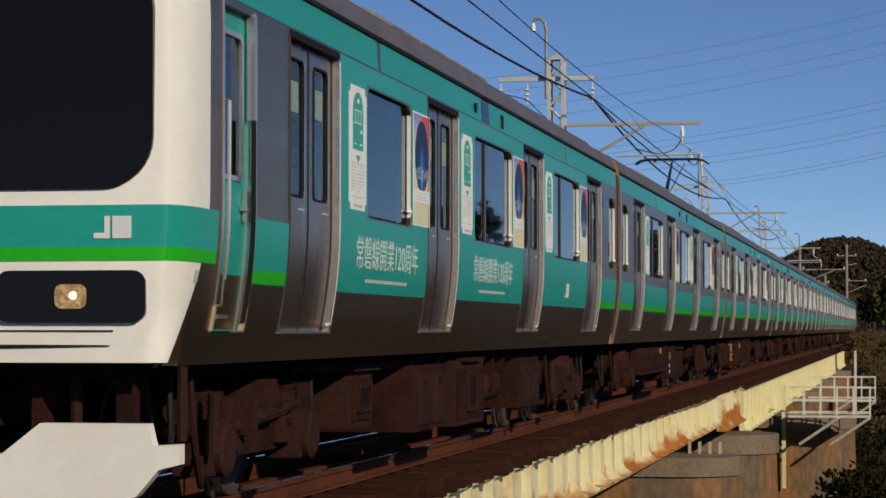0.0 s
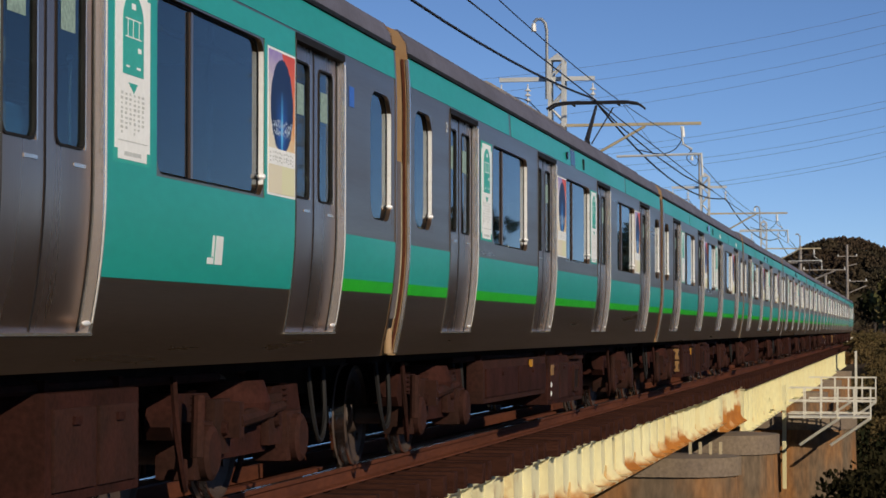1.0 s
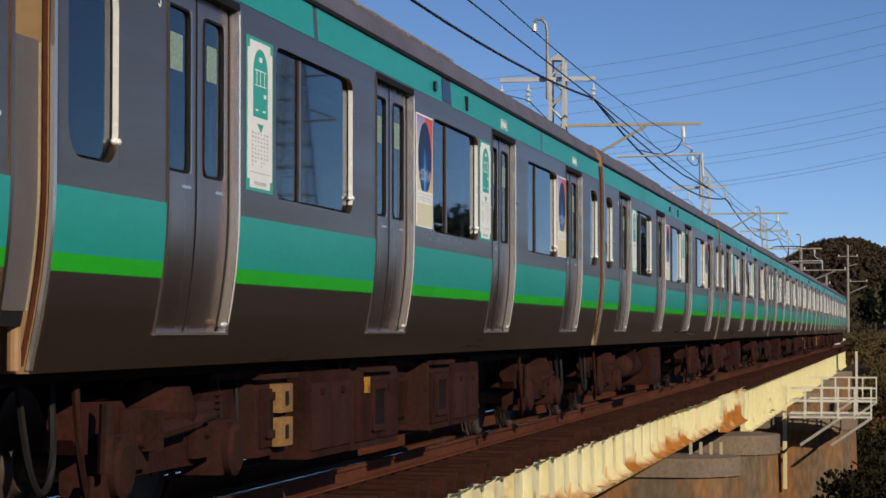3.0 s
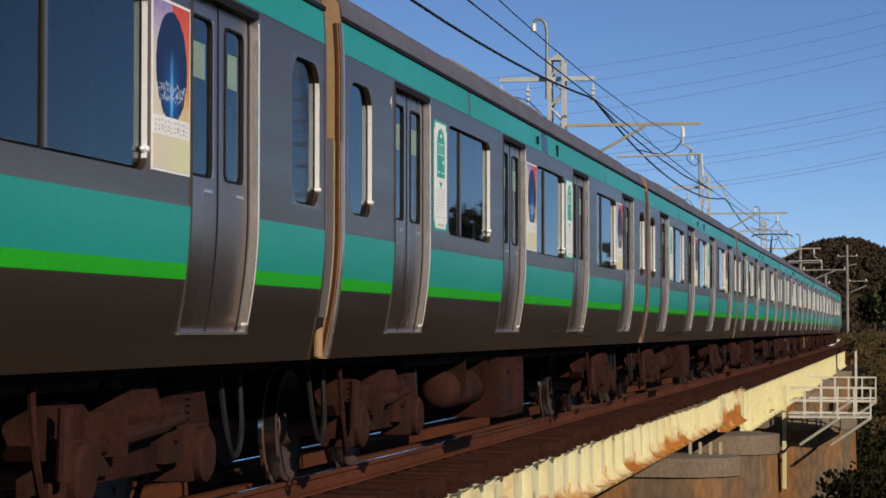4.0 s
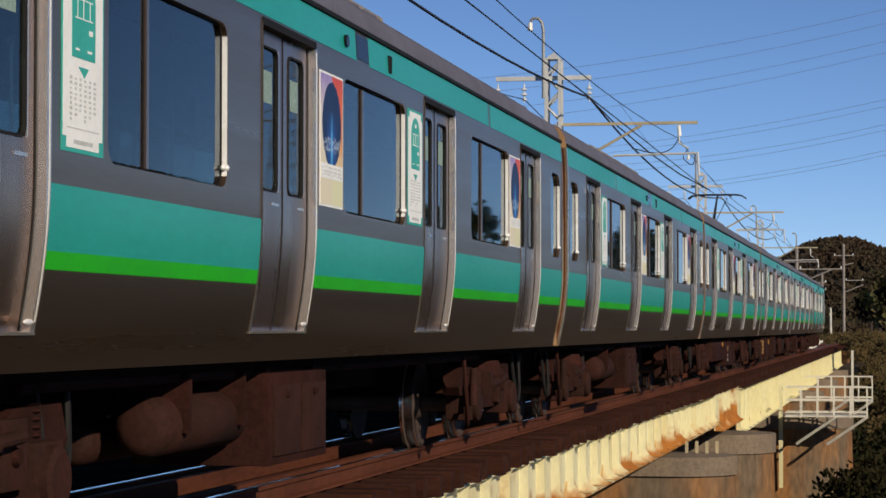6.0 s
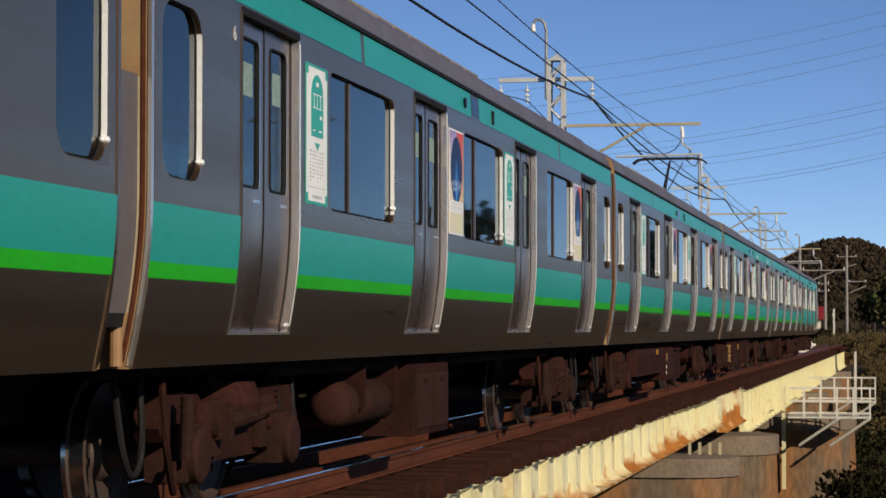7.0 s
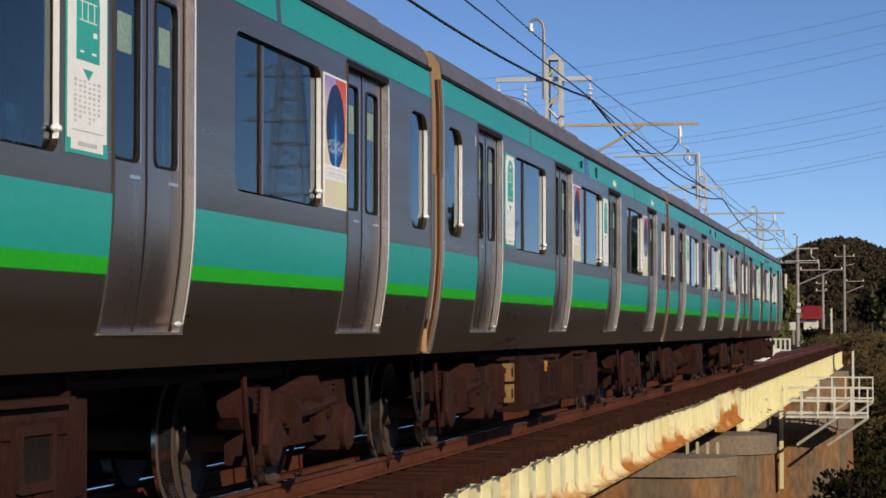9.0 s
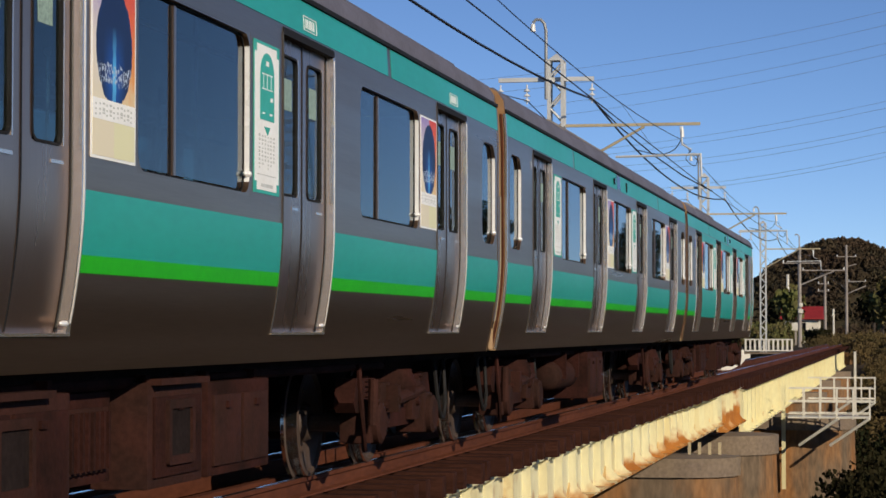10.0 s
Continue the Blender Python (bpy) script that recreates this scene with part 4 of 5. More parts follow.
        for sd in (1, -1):
            part("end_gutter_pipe", tube(bmesh.new(), (sd * 1.31, ye + s * 0.06, 0.98), (sd * 1.31, ye + s * 0.06, 1.26), 0.035, seg=12), ENDWALL, car)
            part("corner_seal", patch(bmesh.new(), sd, *sorted((ye + s * 0.006, ye + s * 0.014)), 1.0, 3.28, -0.03, 0.02), RAIL, car)
            part("corner_trim", patch(bmesh.new(), sd, *sorted((ye - s * 0.03, ye + s * 0.012)), 0.98, 3.28, 0.004, 0.02), CHROME if s < 0 else STEEL, car)
            if s < 0:
                part("fall_guard_flap", patch(bmesh.new(), sd, ye - 0.4, ye - 0.055, 1.25, 2.47, -0.055, 0.03), FLAP, car, "grey fall guard flap between the cars")
                part("flap_hem", patch(bmesh.new(), sd, ye - 0.056, ye - 0.04, 1.25, 2.46, -0.05, 0.03), BEAM, car)
                part("flap_foot", patch(bmesh.new(), sd, ye - 0.37, ye - 0.06, 1.18, 1.25, -0.06, 0.05), RUBBER, car)
    for y in (-6.9, 6.9):
        bogie(car, y, seed in (3, 4))
    underfloor(car, seed)
    if panto is not None:
        pantograph(car, panto)
    if cab:
        cab_front(car, crew)
    return car


def cab_front(car, crew):
    """White front mask with its windscreen, lamps, skirt and the crew doors."""
    YF, YB = -9.82, -9.3
    zs = [0.985, 1.15, 1.3, 1.45, 1.53, 1.605, 1.83, 1.92, 2.3, 2.9, 3.2, 3.4, 3.5]
    fy = lambda z: YF + 0.02 + (max(0, z - 1.9) * 0.02) + (max(0, 1.4 - z) * 0.1)
    def ring(z, grow, back):
        w = sx(min(z, 3.3)) + 0.004 - max(0, z - 3.3) * 0.9
        f = fy(z)
        # the mask's rear edge rakes forward towards its foot
        yb = back or float(np.interp(z, [0.985, 1.5, 1.86, 3.5], [-9.66, -9.36, -9.25, -9.25]))
        d = yb - f
        half = [(0, f - 0.004 - grow, z), (w - 0.12, f - grow, z), (w - 0.07, f + 0.02 - grow, z), (w - 0.025, f + min(0.12, d * 0.4), z), (w + grow, f + min(0.32, d * 0.8), z), (w + grow, yb, z)]
        return [(-x, y, q) for x, y, q in half[:0:-1]] + half
    def band(z0, z1, grow, back=None):
        bm = bmesh.new()
        lv = [z0] + [z for z in zs if z0 < z < z1] + [z1]
        rows = [[bm.verts.new(p) for p in ring(z, grow, back)] for z in lv]
        for a, b in zip(rows, rows[1:]):
            for i in range(len(a) - 1):
                bm.faces.new((a[i], a[i + 1], b[i + 1], b[i]))
        bm.faces.new(rows[0])
        bm.faces.new(rows[-1][::-1])
        return bm
    part("front_mask", band(0.985, 3.5, 0), WHITE, car, "white front mask")
    part("front_teal_band", band(1.605, 1.83, 0.004, -9.08), TEAL, car, "emerald teal band")
    part("front_green_band", band(1.53, 1.605, 0.004, -9.09), GREEN, car, "leaf green band")
    part("windscreen", prism(bmesh.new(), rounded(-1.33, 1.33, 1.915, 3.15, 0.28, 8), "y", -9.818, -9.7), BLACKGLASS, car, "black windscreen panel")
    for s in (1, -1):
        u0, u1 = sorted((s * 0.45, s * 1.29))
        lp = part("lamp_panel", prism(bmesh.new(), rounded(u0, u1, 1.2, 1.48, 0.07, 6), "y", -9.812, -9.7), BLACKGLASS, car, "black lamp panel")
        u0, u1 = sorted((s * 0.785, s * 0.962))
        part("headlamp", prism(bmesh.new(), rounded(u0, u1, 1.275, 1.405, 0.04, 6), "y", -9.82, -9.8), LENS, lp, "square amber-tinted headlamp, lit")
        part("lamp_bulb", lathe(bmesh.new(), [(-9.834, 0.008), (-9.831, 0.018), (-9.82, 0.022)], True, cx=s * 0.888, cz=1.345, seg=14), LAMP, lp)
        for x, z, q in ((0.828, 1.31, 0.02), (0.83, 1.37, 0.016), (0.915, 1.302, 0.018), (0.92, 1.375, 0.015), (0.86, 1.34, 0.017)):
            part("lens_facet", lathe(bmesh.new(), [(-9.828, q * 0.3), (-9.825, q * 0.8), (-9.82, q)], True, cx=s * x, cz=z, seg=7), LENS, lp)
    part("front_seam", boxes((-1.1, 1.1, -9.784, -9.74, 1.152, 1.16)), RUBBER, car)
    part("front_slot", prism(bmesh.new(), [(-1.05, 1.03), (1.08, 1.074), (1.08, 1.08), (-1.05, 1.088)], "y", -9.778, -9.7), RUBBER, car)
    part("corner_plate", patch(bmesh.new(), 1, -9.47, -9.4, 1.42, 1.49, 0.008, 0.004), PRINTGREY, car)
    # operator's mark as plain blocks
    part("operator_mark", boxes((1.0, 1.09, -9.812, -9.806, 1.65, 1.68), (1.06, 1.09, -9.812, -9.806, 1.68, 1.77)), WHITEFILM, car, "plain white mark")
    part("operator_mark", boxes((1.105, 1.21, -9.812, -9.806, 1.65, 1.77)), WHITEFILM, car, "plain white mark")
    # skirt
    out = [(-1.18, 0.28), (-1.3, 0.42), (-1.42, 0.45), (-1.42, 0.56), (-1.27, 0.55), (-1.24, 0.67), (-0.62, 0.67), (-0.4, 0.5), (0.4, 0.5), (0.62, 0.67), (1.24, 0.67), (1.27, 0.55), (1.42, 0.56), (1.42, 0.45), (1.3, 0.42), (1.18, 0.28), (0.9, 0.13), (-0.9, 0.13)]
    out = [(x - 0.027 if x > 0 else x + 0.027, z - 0.02) for x, z in out]
    part("skirt", prism(bmesh.new(), out, "y", -9.52, -9.43), WHITE, car, "white front skirt")
    for x in (1.03, -1.03, 0.54):
        part("skirt_bracket", boxes((x - 0.03, x + 0.03, -9.43, -9.2, 0.5, 0.98)), UNDER, car)
    part("front_coupler", boxes((-0.16, 0.16, -10.1, -9.3, 0.7, 1.0), bev=0.03), UNDER, car)
    for x, r in ((0.75, 0.035), (1.36, 0.03)):
        part("brake_pipe", tube(bmesh.new(), (x, -9.37, 0.55), (x, -9.37, 0.96), r), UNDERGREY, car)
    for sd in (1, -1):
        a, b = crew
        d = part("crew_door", patch(patch(patch(patch(bmesh.new(), sd, a, b, DOOR_Z0 + 0.01, 2.05, -0.05, 0.03), sd, a, b, 2.88, DOOR_Z1, -0.05, 0.03), sd, a, a + 0.09, 2.05, 2.88, -0.05, 0.03), sd, b - 0.1, b, 2.05, 2.88, -0.05, 0.03), TEAL, car, "teal crew door")
        w2 = sx(2.4) - 0.06
        part("pane", boxes((sd * (w2 - 0.006), sd * w2, a + 0.08, b - 0.09, 2.04, 2.89)), GLASS, d)
        part("pane_frame", ring_slab(bmesh.new(), sd, rounded(a + 0.07, b - 0.08, 2.03, 2.9, 0.05), rounded(a + 0.1, b - 0.11, 2.06, 2.87, 0.05), w2 - 0.01, w2 + 0.018), CHROME, d)
        part("lower_panel", patch(bmesh.new(), sd, a + 0.02, b - 0.02, DOOR_Z0 + 0.02, 1.48, -0.046, 0.01), STEEL, d)
        part("door_handle", boxes((sd * 1.43, sd * 1.46, b - 0.09, b - 0.06, 1.8, 1.98), (sd * 1.43, sd * 1.465, b - 0.14, b - 0.05, 1.86, 1.885)), CHROME, d)
        part("crew_door_jamb", patch(bmesh.new(), sd, b, b + 0.03, DOOR_Z0, DOOR_Z1 + 0.02, 0.01, 0.09), CHROME, car, "bright steel door jamb")
        part("crew_door_jamb", patch(bmesh.new(), sd, a - 0.03, a, DOOR_Z0, DOOR_Z1 + 0.02, 0.006, 0.09), CHROME, car)
        rails = [(sd * (sx(z) + 0.035), a - 0.01, z) for z in np.linspace(1.3, 2.46, 9)]
        rail = [(sd * 1.46, a - 0.01, 2.47)] + rails[::-1] + [(sd * 1.4, a - 0.01, 1.29)]
        part("handrail", path_tube(bmesh.new(), rail, 0.012), CHROME, car, "bright steel handrail")
        # black strip laid on the jamb in place of a shaded handrail recess
        part("jamb_recess", patch(bmesh.new(), sd, b - 0.025, b + 0.012, 1.2, 2.4, 0.0125, 0.02), RUBBER, car)
        part("jamb_cover", patch(bmesh.new(), sd, b - 0.03, b + 0.03, 2.4, DOOR_Z1 + 0.01, 0.014, 0.05), CHROME, car, "pale upper jamb cover")
        for y in (a - 0.02, b + 0.005):
            part("jamb_shoe", patch(bmesh.new(), sd, y - 0.02, y + 0.02, DOOR_Z0 + 0.01, DOOR_Z0 + 0.15, 0.012, 0.03), BEAM, car)
        part("step_plate", patch(bmesh.new(), sd, a + 0.2, b - 0.2, DOOR_Z0 + 0.08, DOOR_Z0 + 0.1, -0.03, 0.02), CHROME, car)


def lettering(car, y, z, size, text, depth=1.479, zs=(1.6, 1.85)):
    cu = bpy.data.curves.new("lettering", "FONT")
    cu.body, cu.size, cu.align_x, cu.extrude = text, size, "CENTER", 0.0008
    tmp = new("lettering", cu)
    dg = bpy.context.evaluated_depsgraph_get()
    me = bpy.data.meshes.new_from_object(tmp.evaluated_get(dg))
    bpy.data.objects.remove(tmp)
    me.materials.clear()
    me.materials.append(PRINTPALE if len(text) > 2 else WHITEFILM)
    ob = new("lettering", me)
    ob.parent = car
    tilt = math.atan2(sx(zs[1]) - sx(zs[0]), zs[1] - zs[0])
    ob.matrix_basis = Matrix.Translation((depth, y, z)) @ Matrix.Rotation(tilt, 4, "Y") @ Matrix.Rotation(radians(90), 4, "Z") @ Matrix.Rotation(radians(90), 4, "X")
    return tagged(ob, "white lettering")


lead = make_car("leading_car", "stainless steel cab car with white front and teal printed sides", 1, cab=True, wrapped=True)
mid = make_car("middle_car", "stainless steel commuter car with teal and green bands", 2)
panto_car = make_car("pantograph_car", "stainless steel commuter car with teal and green bands and raised pantograph", 3, panto=-7.1)
inverter_car = make_car("motor_car", "stainless steel motor car with teal and green bands", 4)
CARS = [(lead, 0, 0)]
for y in (-4.6, 0.02):
    lettering(lead, y, 1.615, 0.255, "\u5e38\u78d0\u7dda\u958b\u696d120\u5468\u5e74", sx(1.615) + 0.006)
    for k in range(12):
        part("caption_bar", patch(bmesh.new(), 1, y - 0.72 + 0.12 * k, y - 0.62 + 0.12 * k, 1.50, 1.525, 0.005, 0.002), PRINTGREY, lead)
for a, b, c, d in ((-0.13, -0.015, 1.53, 1.565), (-0.05, -0.015, 1.57, 1.69), (0.015, 0.15, 1.53, 1.69)):
    part("operator_mark", patch(bmesh.new(), 1, 5.0 + a, 5.0 + b, c, d, 0.006, 0.003), WHITEFILM, lead, "plain white mark")
used = {"mid": False, "pan": False, "inv": False}
for n in range(1, 10):
    if n == 9:
        CARS.append((tagged(copy_thing(lead, pose(0, 0, 0)), "stainless steel cab car with teal printed sides, last of the train"), n, 180))
        CARS[-1][0].name = "trailing_car"
    elif n in (2, 7):
        c = panto_car if not used["pan"] else copy_thing(panto_car, pose(0, 0, 0))
        used["pan"] = True
        CARS.append((c, n, 0))
    elif n in (1, 6):
        c = inverter_car if not used["inv"] else copy_thing(inverter_car, pose(0, 0, 0))
        used["inv"] = True
        CARS.append((c, n, 0))
    else:
        c = mid if not used["mid"] else copy_thing(mid, pose(0, 0, 0))
        used["mid"] = True
        CARS.append((c, n, 0))
for c, n, turn in CARS:
    if 0 < n < 9:
        lettering(c, -8.235, 2.835, 0.125, str(n + 1), sx(2.88) + 0.004, (2.8, 2.95))


# ---- track and bridge ----
def track():
    tr = thing("track", "rusty railway track on timber sleepers", "railway track", kind="structure")
    for x in (TRACK_X + 0.566, TRACK_X - 0.566):
        r = part("rail", prism(bmesh.new(), [(x - 0.064, -0.153), (x + 0.064, -0.153), (x + 0.06, -0.138), (x + 0.012, -0.125), (x + 0.009, -0.045), (x + 0.032, -0.035), (x + 0.032, -0.003), (x - 0.032, -0.003), (x - 0.032, -0.035), (x - 0.009, -0.045), (x - 0.012, -0.125), (x - 0.06, -0.138)], "y", -40, 262), RAIL, tr)
        part("rail_head", boxes((x - 0.022, x + 0.022, -40, 262, -0.003, 0.0)), RAILTOP, r)
    for x in (TRACK_X + 0.33, TRACK_X - 0.33):
        part("guard_rail", boxes((x - 0.04, x + 0.04, -40, 190, -0.14, -0.01)), RAIL, tr)
    me = None
    rnd = random.Random(5)
    for k in range(300):
        if me is None:
            ob = part("sleeper", boxes((-1.17, 1.17, -0.1, 0.1, -0.2, 0.0), bev=0.012), SLEEPER, tr)
            me = ob.data
        else:
            ob = new("sleeper", me)
            ob.parent = tr
        ob.location = (TRACK_X + rnd.uniform(-0.05, 0.05), -8 + 0.64 * k, -0.155 + rnd.uniform(-0.008, 0.004))
    bm = bmesh.new()
    for k in range(120):
        box(bm, TRACK_X - 1.17, TRACK_X + 1.17, 184.1 + 0.64 * k - 0.1, 184.1 + 0.64 * k + 0.1, -0.36, -0.16)
    tagged(part("far_sleepers", bm, SLEEPER, tr), kind="stuff")


def girder(name, x, y0, y1, zt, zb, pitch, label, paint=None):
    paint = paint or GIRDERPAINT
    g = thing(name, label, "bridge girder", kind="structure")
    part("web", boxes((x - 0.01, x + 0.01, y0, y1, zb, zt)), paint, g)
    part("top_flange", boxes((x - 0.16, x + 0.16, y0, y1, zt, zt + 0.025)), paint, g)
    part("bottom_flange", boxes((x - 0.2, x + 0.24, y0, y1, zb - 0.025, zb)), paint, g)
    n = int((y1 - y0) / pitch)
    me = None
    for k in range(n + 1):
        y = y0 + 0.05 + k * pitch
        if me is None:
            ob = part("stiffener", prism(bmesh.new(), [(0.01, zb), (0.27, zb), (0.27, zb + 0.035), (0.19, zb + 0.08), (0.12, zb + 0.17), (0.11, zt - 0.06), (0.15, zt), (0.01, zt)], "y", -0.012, 0.012), paint, g)
            me = ob.data
        else:
            ob = new("stiffener", me)
            ob.parent = g
        ob.location = (x, y, 0)
        if k % 3 == 0:
            part("gusset", prism(bmesh.new(), [(y - 0.3, zb), (y, zb + 0.22), (y + 0.3, zb)], "x", x + 0.01, x + 0.03), RUSTCREAM, g)
    return g


def pier(x0, x1, yc, half, top, bottom, cap, label):
    p = thing("bridge_pier", label, "bridge pier", "piers of the bridge", "structure")
    def oval(w):
        pts = []
        for k in range(9):
            a = radians(-90 + 180 * k / 8)
            pts.append((x1 - half + (half + w) * math.cos(a), yc + (half + w) * math.sin(a)))
        for k in range(9):
            a = radians(90 + 180 * k / 8)
            pts.append((x0 + half + (half + w) * math.cos(a), yc + (half + w) * math.sin(a)))
        return pts
    def column(o0, o1, z0, z1):
        bm = bmesh.new()
        a, b = [bm.verts.new((*q, z0)) for q in o0], [bm.verts.new((*q, z1)) for q in o1]
        for i in range(len(a)):
            j = (i + 1) % len(a)
            bm.faces.new((a[i], a[j], b[j], b[i]))
        bm.faces.new(a[::-1])
        bm.faces.new(b)
        return bm
    part("shaft", column(oval(0.12), oval(0), bottom, top - cap), CONCRETE, p)
    part("cap", column(oval(0.06), oval(0.06), top - cap, top), CONCRETECAP, p)
    return p


def refuge(yc, length):
    r = thing("refuge_platform", "white steel refuge platform with railings beside the bridge", "platform", "refuge platforms")
    x0, x1, z = -3.6, -0.95, -1.68
    part("deck", boxes((x0, x1, yc, yc + length, z - 0.05, z)), FENCE, r)
    for y in (yc, yc + length):
        for x in np.linspace(x0 + 0.5, x1, 5):
            part("post", boxes((x - 0.019, x + 0.019, y - 0.019, y + 0.019, z - 0.08, z + 0.95)), FENCE, r)
        for h in (0.1, 0.5, 0.93):
            part("rail_bar", boxes((x0, x1, y - 0.018, y + 0.018, z + h - 0.017, z + h + 0.017)), FENCE, r)
    for h in (0.5, 0.93):
        part("end_bar", boxes((x1 - 0.03, x1 + 0.03, yc, yc + length, z + h - 0.017, z + h + 0.017)), FENCE, r)
    for x in (x1, x1 - 1.0):
        part("brace", tube(bmesh.new(), (x, yc, z - 0.05), (x - 1.3, yc + 0.4, z - 0.95), 0.05), FENCE, r)


# ---- overhead line ----
def mast(y, full=True):
    m = thing("overhead_line_mast", "white lattice steel mast with ochre bracket arm", "mast", "overhead line masts")
    x, z0, z1, w = -9.36, -0.6, 8.69, 0.19
    for sx_, sy in ((-1, -1), (1, -1), (1, 1), (-1, 1)):
        part("leg", boxes((x + sx_ * w - 0.045, x + sx_ * w + 0.045, y + sy * w - 0.045, y + sy * w + 0.045, z0, z1)), MASTSTEEL, m)
    bm = bmesh.new()
    k = 0
    z = z0
    while z < z1 - 0.3:
        s = 1 if k % 2 else -1
        for sy in (-1, 1):
            tube(bm, (x - s * w, y + sy * w, z), (x + s * w, y + sy * w, z + 0.42), 0.03, seg=4)
        for s2 in (-1, 1):
            tube(bm, (x + s2 * w, y - s * w, z), (x + s2 * w, y + s * w, z + 0.42), 0.03, seg=4)
        z += 0.42
        k += 1
    tagged(part("lacing", bm, MASTSTEEL, m), kind="stuff")
    cp = bmesh.new()
    a = [cp.verts.new((x + i * (w + 0.05), y + j * (w + 0.05), z1)) for i, j in ((-1, -1), (1, -1), (1, 1), (-1, 1))]
    t = cp.verts.new((x, y, z1 + 0.22))
    cp.faces.new(a)
    for i in range(4):
        cp.faces.new((a[i], a[(i + 1) % 4], t))
    part("cap", cp, MASTSTEEL, m)
    part("crossarm", boxes((-11.0, -8.31, y - 0.06, y + 0.06, 8.12, 8.24)), MASTSTEEL, m)
    for xi in (-10.95, -10.2, -8.36):
        ins = bmesh.new()
        for k in range(3):
            tube(ins, (xi, y, 7.92 - 0.14 * k), (xi, y, 7.86 - 0.14 * k), 0.04, 0.1, 10)
        tube(ins, (xi, y, 8.05), (xi, y, 7.5), 0.02)
        part("insulator", ins, PORCELAIN, m)
    gn = [(-9.62, y - 0.25, 7.6), (-9.62, y - 0.25, 9.5), (-9.66, y - 0.25, 9.72), (-9.77, y - 0.25, 9.84), (-9.91, y - 0.25, 9.84), (-9.99, y - 0.25, 9.74)]
    part("gooseneck", path_tube(bmesh.new(), gn, 0.045, 8), PYLON, m)
    part("earth_insulator", tube(bmesh.new(), (-9.99, y - 0.25, 9.72), (-9.99, y - 0.25, 9.5), 0.06, 0.08), PORCELAIN, m)
    part("bracket_beam", boxes((-9.1, -5.35, y - 0.05, y + 0.05, 6.83, 6.91)), BEAM, m)
    part("bracket_brace", tube(bmesh.new(), (-9.1, y, 5.6), (-6.9, y, 6.82), 0.038), BEAM, m)
    st = bmesh.new()
    path_tube(st, [(-7.7, y, 5.98), (-5.35, y, 6.02)], 0.035)
    path_tube(st, [(-5.35, y, 6.05), (-5.32, y, 5.4)], 0.035)
    path_tube(st, [(-5.9, y, 6.8), (-5.85, y, 6.3), (-5.6, y, 6.15)], 0.03)
    part("registration_arm", st, MASTSTEEL, m)
    part("jumper_loop", path_tube(bmesh.new(), smooth_path([(-5.85, y, 6.5), (-6.1, y + 0.4, 6.2), (-6.5, y + 0.2, 6.05), (-7.2, y + 0.3, 6.2)]), 0.015, 5), WIRE, m)
    part("jumper_loop", path_tube(bmesh.new(), smooth_path([(-5.6, y, 6.15), (-5.75, y, 5.9), (-5.5, y, 5.7), (-5.4, y, 6.0)]), 0.012, 5), WIRE, m)
    part("messenger_insulator", tube(bmesh.new(), (-5.85, y, 6.8), (-5.85, y, 6.5), 0.03, 0.06), PORCELAIN, m)


def cable(name, label, spans, sag, r, material, steps=14, first=None):
    c = thing(name, label, "cable", "overhead cables")
    pts = []
    for i, (a, b) in enumerate(zip(spans, spans[1:])):
        a, b = Vector(a), Vector(b)
        drop = first if first and i < 2 else sag
        for k in range(steps):
            f = k / steps
            p = a.lerp(b, f)
            pts.append(p - Vector((0, 0, drop * 4 * f * (1 - f))))
    pts.append(Vector(spans[-1]))
    part("strand", path_tube(bmesh.new(), pts, r, 5), material, c)
    return pts


def overhead():
    my = [64.5 + 50.6 * k for k in range(-2, 5)]
    for y in my[2:5]:
        mast(y)
    wire_x = lambda y: TRACK_X + 0.14 * (1 if round((y - 64.5) / 50.6) % 2 else -0.7)
    cable("contact_wire", "taut dark contact wire over the track", [(wire_x(y), y, 5.19) for y in my], 0, 0.012, WIRE, 2)
    ms = cable("messenger_wire", "sagging dark messenger wire over the track", [(-5.9 + 0.12 * (k % 2), y, 6.72 if k < 2 else 6.45) for k, y in enumerate(my)], 0.56, 0.01, WIRE)
    dr = thing("dropper_wires", "thin droppers between messenger and contact wire", "cable")
    bm = bmesh.new()
    for k, p in enumerate(ms):
        if k % 7 == 3:
            tube(bm, p, (TRACK_X, p.y, 5.19), 0.004, seg=4)
    tagged(part("dropper", bm, WIRE, dr), kind="stuff")
    cable("feeder_cable", "thick sagging feeder cable on insulators", [(-8.36, y, 7.62) for y in my], 0.85, 0.03, WIRE, first=0.68)
    cable("feeder_cable", "thin sagging cable on insulators", [(-10.2, y, 7.6) for y in my], 0.8, 0.014, WIRE)
    part("jumper", path_tube(bmesh.new(), [(-8.36, 64.5, 7.6), (-7.7, 65.4, 6.9), (-6.9, 67.4, 6.2), (-6.2, 68.4, 5.7), (-5.5, 70.4, 5.35)], 0.02), WIRE, thing("jumper_cable", "dark jumper cable looping to the contact wire", "cable"))


